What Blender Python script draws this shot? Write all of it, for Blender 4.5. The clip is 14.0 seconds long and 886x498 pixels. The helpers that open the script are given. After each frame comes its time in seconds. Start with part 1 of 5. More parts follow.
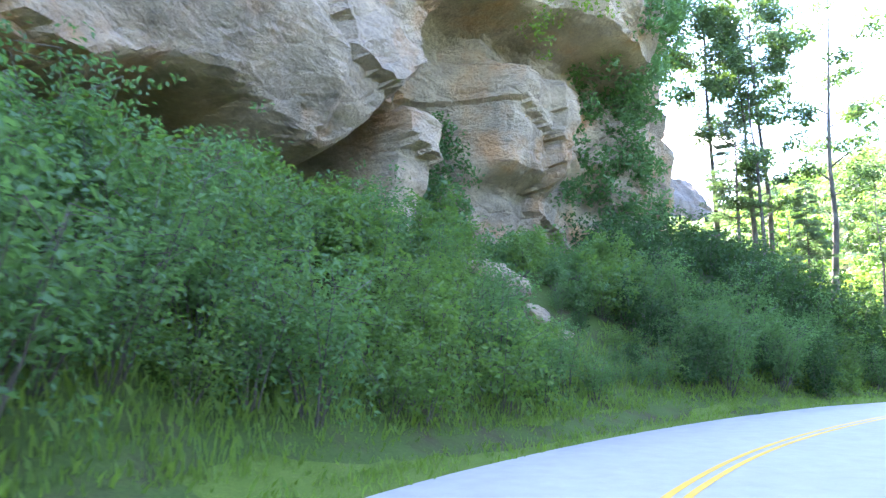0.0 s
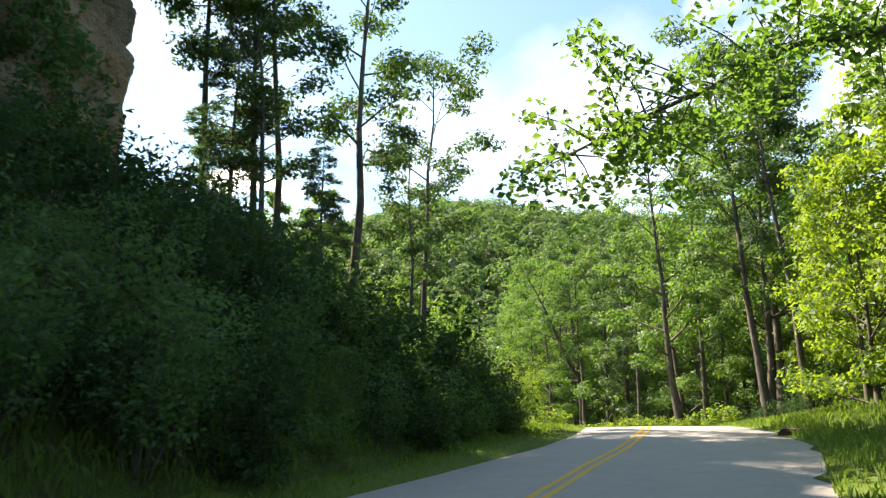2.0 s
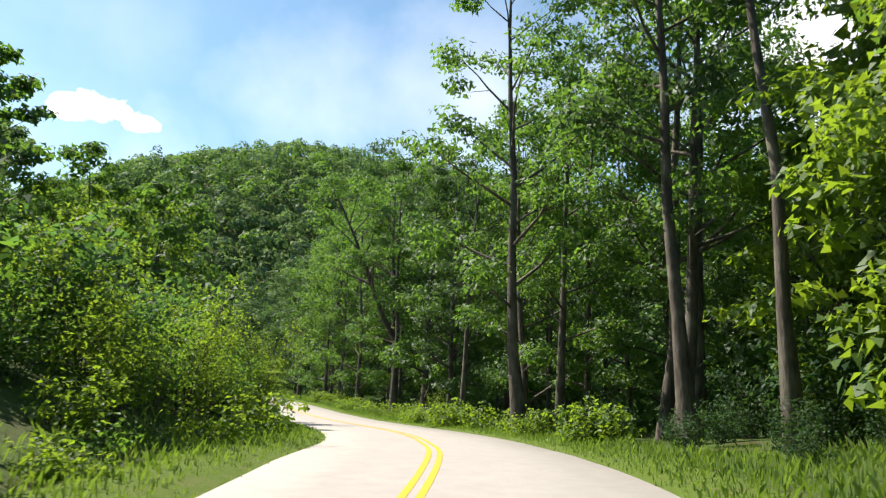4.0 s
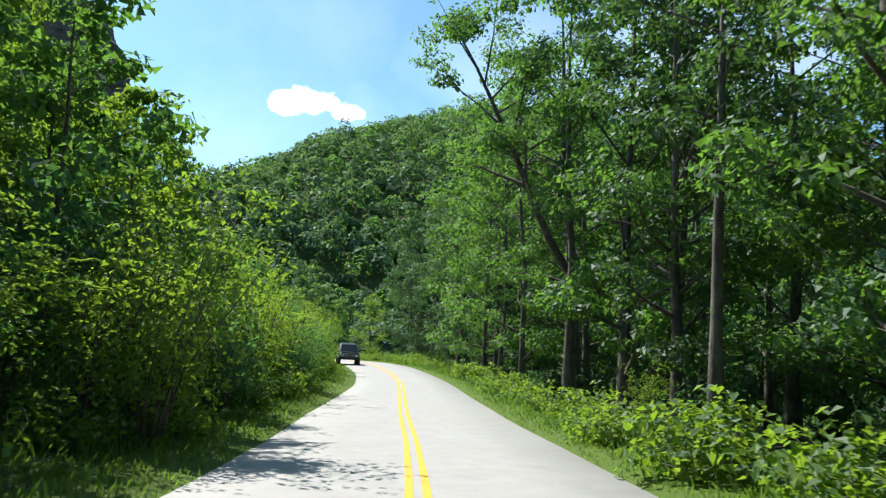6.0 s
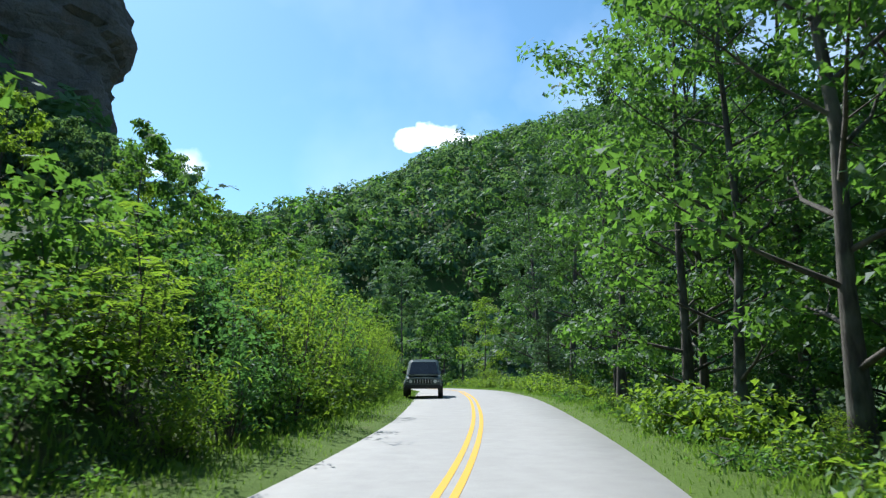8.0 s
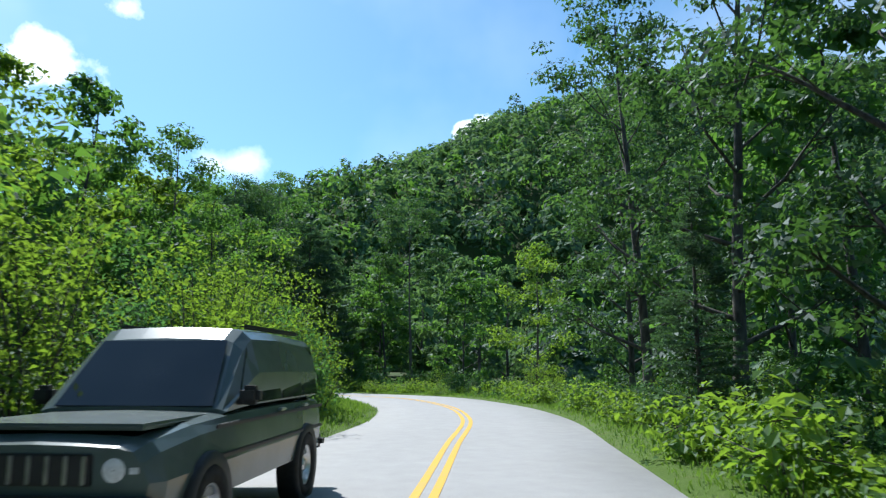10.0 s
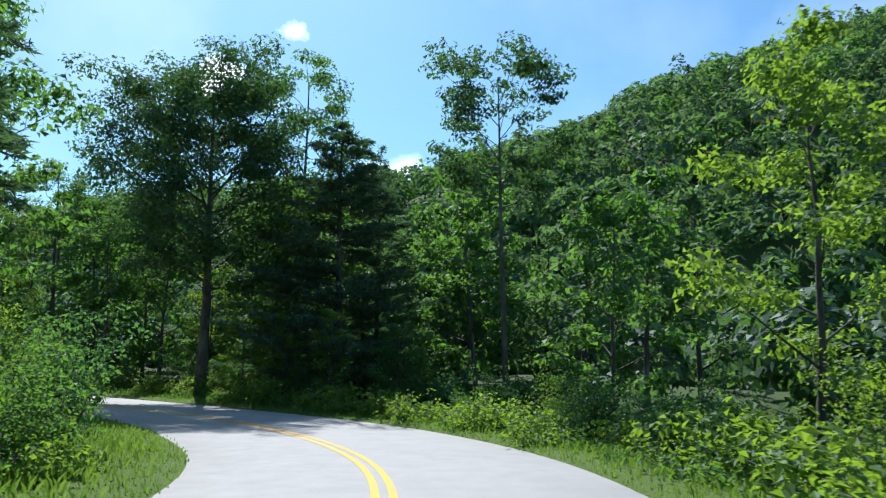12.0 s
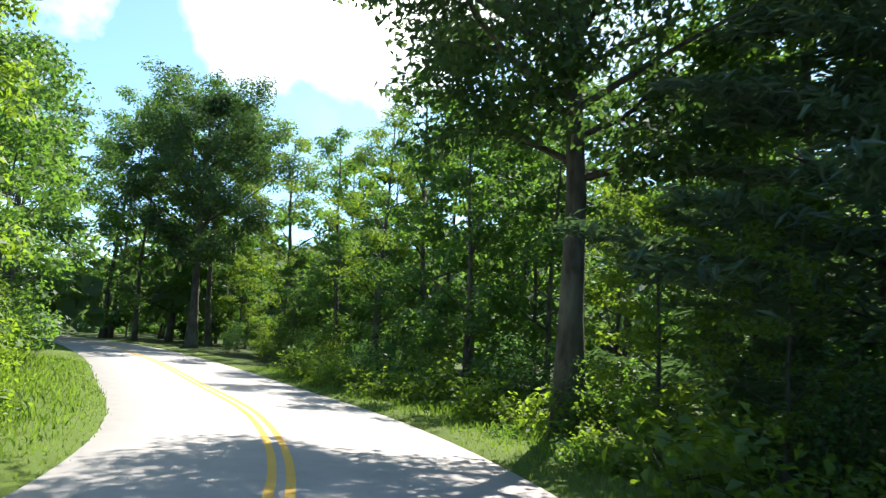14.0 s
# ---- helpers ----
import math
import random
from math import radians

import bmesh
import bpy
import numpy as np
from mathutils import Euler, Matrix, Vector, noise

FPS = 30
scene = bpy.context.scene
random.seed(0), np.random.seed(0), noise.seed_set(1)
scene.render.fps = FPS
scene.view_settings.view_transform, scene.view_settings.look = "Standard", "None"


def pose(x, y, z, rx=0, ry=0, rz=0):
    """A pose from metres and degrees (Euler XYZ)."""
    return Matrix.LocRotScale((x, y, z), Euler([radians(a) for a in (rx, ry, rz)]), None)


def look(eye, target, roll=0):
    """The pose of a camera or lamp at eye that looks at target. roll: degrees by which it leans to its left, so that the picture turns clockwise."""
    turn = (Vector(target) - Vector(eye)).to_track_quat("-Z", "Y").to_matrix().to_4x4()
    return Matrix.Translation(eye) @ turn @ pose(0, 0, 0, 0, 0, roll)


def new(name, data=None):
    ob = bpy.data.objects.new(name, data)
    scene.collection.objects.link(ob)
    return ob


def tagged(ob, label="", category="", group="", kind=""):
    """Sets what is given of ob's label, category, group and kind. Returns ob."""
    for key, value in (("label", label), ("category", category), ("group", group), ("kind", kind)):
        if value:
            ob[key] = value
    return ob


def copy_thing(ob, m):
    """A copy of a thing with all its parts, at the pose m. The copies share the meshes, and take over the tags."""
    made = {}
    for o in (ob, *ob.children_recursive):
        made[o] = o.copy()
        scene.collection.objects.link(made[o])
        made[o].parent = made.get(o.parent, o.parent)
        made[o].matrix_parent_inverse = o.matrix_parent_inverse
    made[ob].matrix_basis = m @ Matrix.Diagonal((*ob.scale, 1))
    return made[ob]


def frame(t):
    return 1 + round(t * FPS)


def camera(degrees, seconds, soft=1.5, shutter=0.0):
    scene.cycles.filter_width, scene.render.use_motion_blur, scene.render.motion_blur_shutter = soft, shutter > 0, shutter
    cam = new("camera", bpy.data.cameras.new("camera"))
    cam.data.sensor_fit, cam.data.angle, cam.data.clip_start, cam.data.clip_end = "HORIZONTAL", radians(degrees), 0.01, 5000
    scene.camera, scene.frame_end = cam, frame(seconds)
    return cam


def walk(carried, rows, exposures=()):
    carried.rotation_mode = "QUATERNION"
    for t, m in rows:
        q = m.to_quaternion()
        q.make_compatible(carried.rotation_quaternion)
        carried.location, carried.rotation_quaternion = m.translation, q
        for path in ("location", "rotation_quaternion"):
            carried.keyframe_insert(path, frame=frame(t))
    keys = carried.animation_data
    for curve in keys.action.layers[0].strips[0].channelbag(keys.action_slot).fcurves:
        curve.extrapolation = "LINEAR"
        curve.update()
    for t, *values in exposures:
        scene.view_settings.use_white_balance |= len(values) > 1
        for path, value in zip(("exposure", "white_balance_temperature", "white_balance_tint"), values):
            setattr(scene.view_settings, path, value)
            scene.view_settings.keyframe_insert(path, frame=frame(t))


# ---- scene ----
# ---------------------------------------------------------------- camera
cam = camera(63.1, 14.0, soft=1.25, shutter=0.1)
PATH = [
    (0.0, -4.16, 4.38, -0.07, 100.43, -1.50, -8.03),
    (0.5, -2.11, 8.29, 0.08, 100.34, -2.52, -17.78),
    (1.0, 0.66, 11.90, 0.20, 99.70, -1.15, -27.99),
    (1.5, 3.98, 15.28, 0.32, 101.64, 0.83, -35.58),
    (2.0, 7.52, 18.35, 0.53, 103.82, 0.66, -41.70),
    (2.5, 11.51, 21.11, 0.84, 104.10, -0.65, -47.94),
    (2.7, 13.34, 22.19, 0.95, 103.69, -1.12, -50.55),
    (4.8, 33.10, 33.83, 1.87, 98.92, -3.19, -53.01),
    (5.0, 34.88, 35.11, 1.85, 98.66, -3.97, -50.40),
    (5.5, 39.28, 38.52, 1.75, 97.86, -4.12, -43.49),
    (6.0, 43.64, 42.74, 1.59, 97.92, -2.38, -37.65),
    (6.5, 47.86, 47.61, 1.40, 98.50, -1.25, -32.99),
    (7.0, 51.94, 52.94, 1.23, 98.71, 1.61, -29.46),
    (7.5, 55.95, 58.59, 1.14, 99.45, 2.51, -27.68),
    (8.0, 59.82, 64.28, 1.10, 99.82, 0.20, -26.70),
    (8.2, 61.36, 66.69, 1.08, 99.46, -0.65, -26.61),
    (10.3, 76.76, 92.75, 1.45, 99.13, 0.85, -20.89),
    (10.5, 78.13, 95.26, 1.45, 99.05, 1.46, -20.15),
    (11.0, 81.21, 101.52, 1.44, 99.13, 2.15, -17.97),
    (11.5, 83.78, 107.43, 1.36, 99.37, 1.01, -14.78),
    (12.0, 85.59, 112.91, 1.35, 99.27, -0.42, -9.39),
    (12.5, 86.61, 118.22, 1.31, 98.83, -1.26, -1.65),
    (13.0, 86.78, 123.55, 1.28, 98.66, -2.32, 6.01),
    (13.5, 86.04, 129.05, 1.18, 98.94, -3.09, 15.71),
    (14.0, 84.52, 134.32, 1.14, 98.99, -3.38, 27.96),
]
EXPOSURES = [(0.0, 4.58, 6550, 38), (0.5, 3.95, 7000, 34), (1.0, 2.9, 7400, 30), (1.5, 2.4, 7800, 26), (2.0, 1.85, 8400, 20), (2.7, 1.45, 8700, 20), (4.8, 0.95, 6500, 12), (5.5, 0.9, 6450, 10), (6.5, 1.0, 6200, 10),
             (7.5, 0.74, 5950, 10), (11.0, 0.6, 5750, 10), (12.5, 0.78, 6000, 15), (13.0, 1.08, 6300, 19), (13.5, 1.3, 6500, 19), (14.0, 1.48, 6800, 15)]
walk(cam, [(t, pose(x, y, z, rx, ry, rz)) for t, x, y, z, rx, ry, rz in PATH], EXPOSURES)

# ---------------------------------------------------------------- sky and sun
SUN_YAW, SUN_HIGH = 9.0, 50.0      # degrees to the left of +y, and above the horizon
sun_way = Vector((-math.sin(radians(SUN_YAW)) * math.cos(radians(SUN_HIGH)),
                  math.cos(radians(SUN_YAW)) * math.cos(radians(SUN_HIGH)), math.sin(radians(SUN_HIGH))))
sun = new("sun", bpy.data.lights.new("sun", "SUN"))
sun.data.energy, sun.data.angle, sun.data.color = 5.0, radians(0.53), (1.0, 0.95, 0.86)
sun.matrix_world = look(sun_way * 300, (0, 0, 0))

world = bpy.data.worlds.new("sky")
scene.world = world
world.use_nodes = True
wn, wl = world.node_tree.nodes, world.node_tree.links
sky = wn.new("ShaderNodeTexSky")
sky.sky_type, sky.sun_disc = "NISHITA", False
sky.sun_elevation, sky.sun_rotation = radians(SUN_HIGH), radians(-SUN_YAW)
sky.air_density, sky.dust_density, sky.ozone_density = 1.0, 0.6, 1.2
wco = wn.new("ShaderNodeTexCoord")


def wmath(op, a, b=None, clamp=False):
    n = wn.new("ShaderNodeMath")
    n.operation, n.use_clamp = op, clamp
    for i, v in enumerate((a, b)):
        if v is None:
            continue
        if isinstance(v, (int, float)):
            n.inputs[i].default_value = v
        else:
            wl.new(v, n.inputs[i])
    return n.outputs[0]


def cumulus(yaw, high, wide, scale, seed, crisp=2.2, most=1.0):
    """A small fair-weather cloud in the sky: a soft disc of directions broken up by noise."""
    d = Vector((-math.sin(radians(yaw)) * math.cos(radians(high)), math.cos(radians(yaw)) * math.cos(radians(high)), math.sin(radians(high))))
    dot = wn.new("ShaderNodeVectorMath")
    dot.operation = "DISTANCE"
    mp = wn.new("ShaderNodeMapping")
    mp.inputs["Scale"].default_value = (1, 1, 1.9)
    wl.new(wco.outputs["Generated"], mp.inputs["Vector"])
    wl.new(mp.outputs[0], dot.inputs[0])
    dot.inputs[1].default_value = (d.x, d.y, d.z * 1.9)
    ns = wn.new("ShaderNodeTexNoise")
    ns.noise_dimensions = "4D"
    ns.inputs["W"].default_value = seed
    ns.inputs["Scale"].default_value, ns.inputs["Detail"].default_value, ns.inputs["Roughness"].default_value = scale, 8, 0.52
    wl.new(wco.outputs["Generated"], ns.inputs["Vector"])
    near = wmath("SUBTRACT", 1.0, wmath("DIVIDE", dot.outputs["Value"], radians(wide)))
    body = wmath("ADD", near, wmath("MULTIPLY", wmath("SUBTRACT", ns.outputs["Fac"], 0.5), 2.6))
    return wmath("MULTIPLY", wmath("MULTIPLY", wmath("SUBTRACT", body, 0.2), crisp, True), most)


mask = cumulus(-26.0, 18.9, 2.3, 22, 1.0, 2.6)
for c in ((-24.2, 18.5, 1.9, 24, 2.0, 2.6), (-27.6, 18.6, 2.1, 22, 3.0, 2.6), (-29.2, 18.1, 1.6, 24, 4.0, 2.4), (8.5, 21.0, 4.3, 16, 5.0), (3.2, 25.5, 1.7, 26, 3.0, 1.4, 0.9), (-5.5, 15.2, 3.6, 14, 21.0, 1.2, 0.8), (42, 27, 24, 5, 11.0, 1.6), (-55, 23, 20, 3.5, 14.0, 0.6, 0.45), (-30, 12, 14, 7, 17.0, 0.5, 0.4), (-82, 25, 22, 6, 19.0, 0.8, 0.7)):
    mask = wmath("MAXIMUM", mask, cumulus(*c))
veil = wn.new("ShaderNodeTexNoise")
veil.inputs["Scale"].default_value, veil.inputs["Detail"].default_value = 2.2, 5
wl.new(wco.outputs["Generated"], veil.inputs["Vector"])
veil_mask = wmath("MULTIPLY", wmath("SUBTRACT", veil.outputs["Fac"], 0.52), 0.7, True)
mask = wmath("MAXIMUM", mask, veil_mask)
mix = wn.new("ShaderNodeMix")
mix.data_type = "RGBA"
wl.new(mask, mix.inputs["Factor"])
tint = wn.new("ShaderNodeMix")
tint.data_type, tint.blend_type = "RGBA", "MULTIPLY"
tint.inputs["Factor"].default_value = 1.0
tint.inputs["B"].default_value = (0.72, 1.0, 1.04, 1)
wl.new(sky.outputs[0], tint.inputs["A"])
wl.new(tint.outputs["Result"], mix.inputs["A"])
mix.inputs["B"].default_value = (13.5, 13.7, 14.0, 1)
bg = wn["Background"]
bg.inputs["Strength"].default_value = 0.094
wl.new(mix.outputs["Result"], bg.inputs["Color"])

# ---------------------------------------------------------------- materials


class Nodes:
    """Short hand for building a node material."""

    def __init__(self, name):
        self.mat = bpy.data.materials.new(name)
        self.mat.use_nodes = True
        self.n, self.l = self.mat.node_tree.nodes, self.mat.node_tree.links
        self.bsdf = self.n["Principled BSDF"]
        self.out = self.n["Material Output"]
        self.co = self.n.new("ShaderNodeTexCoord")
        self.geo = self.n.new("ShaderNodeNewGeometry")

    def put(self, socket, value):
        if isinstance(value, bpy.types.NodeSocket):
            self.l.new(value, socket)
        else:
            socket.default_value = value

    def noise(self, scale, detail=5, rough=0.55, vec=None, stretch=None, w=0.0):
        n = self.n.new("ShaderNodeTexNoise")
        n.noise_dimensions = "4D"
        n.inputs["W"].default_value = w
        n.inputs["Scale"].default_value, n.inputs["Detail"].default_value, n.inputs["Roughness"].default_value = scale, detail, rough
        v = vec or self.geo.outputs["Position"]
        if stretch:
            m = self.n.new("ShaderNodeMapping")
            m.inputs["Scale"].default_value = stretch
            self.l.new(v, m.inputs["Vector"])
            v = m.outputs[0]
        self.l.new(v, n.inputs["Vector"])
        return n.outputs["Fac"]

    def ramp(self, fac, stops):
        r = self.n.new("ShaderNodeValToRGB")
        e = r.color_ramp.elements
        e[0].position, e[-1].position = stops[0][0], stops[-1][0]
        e[0].color, e[-1].color = (*stops[0][1], 1), (*stops[-1][1], 1)
        for p, c in stops[1:-1]:
            e.new(p).color = (*c, 1)
        self.l.new(fac, r.inputs["Fac"])
        return r.outputs["Color"]

    def mix(self, fac, a, b, how="MIX"):
        m = self.n.new("ShaderNodeMix")
        m.data_type, m.blend_type = "RGBA", how
        self.put(m.inputs["Factor"], fac)
        for k, v in (("A", a), ("B", b)):
            self.put(m.inputs[k], (*v, 1) if isinstance(v, tuple) else v)
        return m.outputs["Result"]

    def math(self, op, a, b=0.0, clamp=False):
        m = self.n.new("ShaderNodeMath")
        m.operation, m.use_clamp = op, clamp
        self.put(m.inputs[0], a)
        self.put(m.inputs[1], b)
        return m.outputs[0]

    def bump(self, height, strength, dist):
        b = self.n.new("ShaderNodeBump")
        b.inputs["Strength"].default_value, b.inputs["Distance"].default_value = strength, dist
        self.l.new(height, b.inputs["Height"])
        return b.outputs["Normal"]

    def finish(self, color, rough, normal=None, spec=0.5):
        self.put(self.bsdf.inputs["Base Color"], color)
        self.put(self.bsdf.inputs["Roughness"], rough)
        self.bsdf.inputs["Specular IOR Level"].default_value = spec
        if normal:
            self.l.new(normal, self.bsdf.inputs["Normal"])
        return self.mat


def leaf_material(name, dark, light, glow, through_share=0.42, gloss=0.10):
    """Leaves: a dull green top, light shining through, and a slight waxy sheen. Each leaf and each plant has its own green."""
    m = Nodes(name)
    info = m.n.new("ShaderNodeObjectInfo")
    patch = m.noise(0.35, 2)
    f = m.math("ADD", m.math("MULTIPLY", m.geo.outputs["Random Per Island"], 0.55), m.math("MULTIPLY", info.outputs["Random"], 0.25))
    f = m.math("ADD", f, m.math("MULTIPLY", m.math("SUBTRACT", patch, 0.4), 0.8), True)
    col = m.mix(f, dark, light)
    gcol = m.mix(f, tuple(c * 0.75 for c in glow), glow)
    dif, tra, glo = m.n.new("ShaderNodeBsdfDiffuse"), m.n.new("ShaderNodeBsdfTranslucent"), m.n.new("ShaderNodeBsdfGlossy")
    m.put(dif.inputs["Color"], col)
    m.put(tra.inputs["Color"], gcol)
    glo.inputs["Roughness"].default_value = 0.6
    glo.inputs["Color"].default_value = (0.9, 0.95, 1.0, 1)
    a, b = m.n.new("ShaderNodeMixShader"), m.n.new("ShaderNodeMixShader")
    a.inputs[0].default_value, b.inputs[0].default_value = through_share, gloss
    m.l.new(dif.outputs[0], a.inputs[1]), m.l.new(tra.outputs[0], a.inputs[2])
    m.l.new(a.outputs[0], b.inputs[1]), m.l.new(glo.outputs[0], b.inputs[2])
    m.l.new(b.outputs[0], m.out.inputs["Surface"])
    return m.mat


LEAF = leaf_material("leaf_broad", (0.022, 0.066, 0.017), (0.056, 0.132, 0.026), (0.19, 0.40, 0.045), 0.46, 0.035)
LEAF_BRIGHT = leaf_material("leaf_young", (0.036, 0.094, 0.014), (0.080, 0.165, 0.022), (0.31, 0.50, 0.035), 0.48, 0.03)
LEAF_BLUE = leaf_material("leaf_shrub", (0.022, 0.074, 0.028), (0.056, 0.142, 0.042), (0.16, 0.37, 0.075), 0.42, 0.03)
# Dark oak green; the gloom of backlit, shaded crowns is put into it.
LEAF_OAK_SHADED = leaf_material("leaf_oak_shaded", (0.017, 0.050, 0.017), (0.042, 0.098, 0.026), (0.12, 0.26, 0.04), 0.38, 0.04)
NEEDLE = leaf_material("needle", (0.032, 0.072, 0.038), (0.066, 0.132, 0.055), (0.12, 0.24, 0.065), 0.36, 0.06)
# Paler and bluer green: distance haze is put into the leaf colour.
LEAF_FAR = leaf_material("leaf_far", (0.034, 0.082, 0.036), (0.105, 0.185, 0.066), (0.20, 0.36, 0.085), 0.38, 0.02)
# Shade under the bank and trees is put into this dark leaf colour.
LEAF_SHADE_DARK = leaf_material("leaf_shade_dark", (0.012, 0.040, 0.017), (0.032, 0.085, 0.028), (0.09, 0.21, 0.04), 0.30, 0.014)
BLADE = leaf_material("grass_blade", (0.055, 0.125, 0.020), (0.115, 0.20, 0.034), (0.24, 0.41, 0.045), 0.45, 0.025)


def bark_material(name, dark, light):
    m = Nodes(name)
    ridges = m.noise(9, 6, 0.6, m.co.outputs["Object"], (1, 1, 0.22))
    blot = m.noise(1.1, 3, 0.5)
    col = m.ramp(ridges, [(0.3, dark), (0.7, light)])
    col = m.mix(m.math("MULTIPLY", m.math("SUBTRACT", blot, 0.5), 2.0, True), col, (0.24, 0.25, 0.20))
    return m.finish(col, 0.9, m.bump(ridges, 0.8, 0.04), 0.25)


BARK = bark_material("bark_grey", (0.034, 0.030, 0.026), (0.125, 0.115, 0.10))


def asphalt_material():
    m = Nodes("asphalt_worn")
    grit, mid, big = m.noise(60, 3, 0.7), m.noise(2.5, 5), m.noise(0.22, 4)
    col = m.ramp(grit, [(0.25, (0.23, 0.228, 0.224)), (0.75, (0.40, 0.394, 0.382))])
    col = m.mix(0.5, col, m.ramp(mid, [(0.3, (0.27, 0.267, 0.26)), (0.7, (0.37, 0.365, 0.355))]))
    col = m.mix(m.math("MULTIPLY", m.math("SUBTRACT", big, 0.45), 1.4, True), col, (0.29, 0.283, 0.27))
    return m.finish(col, 0.85, m.bump(grit, 0.35, 0.01), 0.3)


def paint_material():
    m = Nodes("paint_yellow")
    wear = m.noise(14, 6, 0.7)
    big = m.noise(0.8, 3)
    f = m.math("MULTIPLY", m.math("SUBTRACT", m.math("ADD", wear, m.math("MULTIPLY", big, 0.35)), 0.70), 4.0, True)
    col = m.mix(f, (0.62, 0.36, 0.03), (0.33, 0.28, 0.17))
    return m.finish(col, 0.7, None, 0.3)


def ground_material():
    m = Nodes("forest_floor")
    fine, mid, big = m.noise(22, 5, 0.7), m.noise(1.3, 5), m.noise(0.12, 4)
    litter = m.ramp(fine, [(0.3, (0.022, 0.017, 0.010)), (0.7, (0.075, 0.056, 0.032))])
    green = m.ramp(fine, [(0.3, (0.02, 0.045, 0.009)), (0.7, (0.06, 0.10, 0.02))])
    col = m.mix(m.math("MULTIPLY", m.math("SUBTRACT", m.math("ADD", mid, m.math("MULTIPLY", big, 0.5)), 0.52), 4.0, True), litter, green)
    return m.finish(col, 0.95, m.bump(mid, 0.6, 0.15), 0.2)


def shoulder_material():
    m = Nodes("grass_shoulder")
    fine, mid = m.noise(35, 5, 0.7), m.noise(1.6, 5)
    col = m.ramp(fine, [(0.3, (0.045, 0.088, 0.012)), (0.7, (0.11, 0.17, 0.028))])
    col = m.mix(m.math("MULTIPLY", m.math("SUBTRACT", mid, 0.57), 3.0, True), col, (0.15, 0.135, 0.07))
    return m.finish(col, 0.95, m.bump(fine, 0.7, 0.05), 0.2)


def rock_material(name, dull, tan, rust, stain):
    m = Nodes(name)
    tilt = m.n.new("ShaderNodeVectorMath")
    tilt.operation = "DOT_PRODUCT"
    m.l.new(m.geo.outputs["Position"], tilt.inputs[0])
    tilt.inputs[1].default_value = (0.22, 0.26, 1.0)
    sep, com = m.n.new("ShaderNodeSeparateXYZ"), m.n.new("ShaderNodeCombineXYZ")
    m.l.new(m.geo.outputs["Position"], sep.inputs[0])
    m.l.new(sep.outputs[0], com.inputs[0]), m.l.new(sep.outputs[1], com.inputs[1]), m.l.new(tilt.outputs["Value"], com.inputs[2])
    strata = m.noise(0.8, 8, 0.66, com.outputs[0], (0.6, 0.6, 2.2))
    fine = m.noise(7, 8, 0.65)
    big = m.noise(0.16, 4, 0.5)
    crack = m.n.new("ShaderNodeTexVoronoi")
    crack.feature = "DISTANCE_TO_EDGE"
    crack.inputs["Scale"].default_value = 0.55
    wob = m.n.new("ShaderNodeMapping")
    wob.inputs["Scale"].default_value = (0.5, 0.5, 1.5)
    wob.inputs["Rotation"].default_value = (0.5, 0.55, 0.3)
    warp = m.n.new("ShaderNodeVectorMath")
    warp.operation = "ADD"
    nv = m.n.new("ShaderNodeTexNoise")
    nv.inputs["Scale"].default_value, nv.inputs["Detail"].default_value = 1.3, 6
    m.l.new(m.geo.outputs["Position"], nv.inputs["Vector"])
    m.l.new(m.geo.outputs["Position"], warp.inputs[0])
    m.l.new(nv.outputs["Color"], warp.inputs[1])
    m.l.new(warp.outputs[0], wob.inputs["Vector"])
    m.l.new(wob.outputs[0], crack.inputs["Vector"])
    patch = m.noise(0.55, 6, 0.6, None, None, 7.0)
    col = m.ramp(patch, [(0.32, tuple(c * 0.72 for c in dull)), (0.47, dull), (0.66, tan)])
    col = m.mix(0.4, col, m.ramp(strata, [(0.32, dull), (0.5, tan), (0.70, dull)]))
    col = m.mix(m.math("MULTIPLY", m.math("SUBTRACT", m.noise(0.33, 5, 0.6, None, None, 9.0), 0.52), 6.0, True), col, rust)
    col = m.mix(m.math("MULTIPLY", m.math("SUBTRACT", big, 0.5), 3.0, True), col, tuple(c * 0.7 for c in dull))
    runs = m.noise(0.5, 5, 0.6, None, (1.6, 1.6, 0.25), 3.0)
    col = m.mix(m.math("MULTIPLY", m.math("SUBTRACT", runs, 0.54), 3.4, True), col, stain)
    col = m.mix(0.35, col, m.ramp(fine, [(0.3, (0.16, 0.15, 0.13)), (0.7, (0.62, 0.57, 0.50))]), "OVERLAY")
    gap = m.math("MULTIPLY", crack.outputs["Distance"], 9.0, True)
    chink = m.math("MULTIPLY", m.math("SUBTRACT", 0.014, crack.outputs["Distance"]), 70.0, True)
    col = m.mix(m.math("MULTIPLY", chink, m.math("MULTIPLY", m.math("SUBTRACT", patch, 0.53), 5.0, True)), col, (0.05, 0.042, 0.035))
    h = m.math("ADD", m.math("MULTIPLY", strata, 0.5), m.math("ADD", m.math("MULTIPLY", fine, 0.5), m.math("MULTIPLY", gap, 0.18)))
    return m.finish(col, 0.92, m.bump(h, 1.0, 0.5), 0.25)


ROAD_MAT, PAINT, GROUND_MAT, SHOULDER = asphalt_material(), paint_material(), ground_material(), shoulder_material()
ROCK = rock_material("sandstone", (0.27, 0.225, 0.18), (0.50, 0.385, 0.275), (0.42, 0.23, 0.115), (0.07, 0.058, 0.048))
ROCK_DARK = rock_material("dark_sandstone", (0.13, 0.12, 0.115), (0.19, 0.165, 0.15), (0.17, 0.12, 0.09), (0.05, 0.048, 0.047))

# ---------------------------------------------------------------- the road's line and the lie of the land


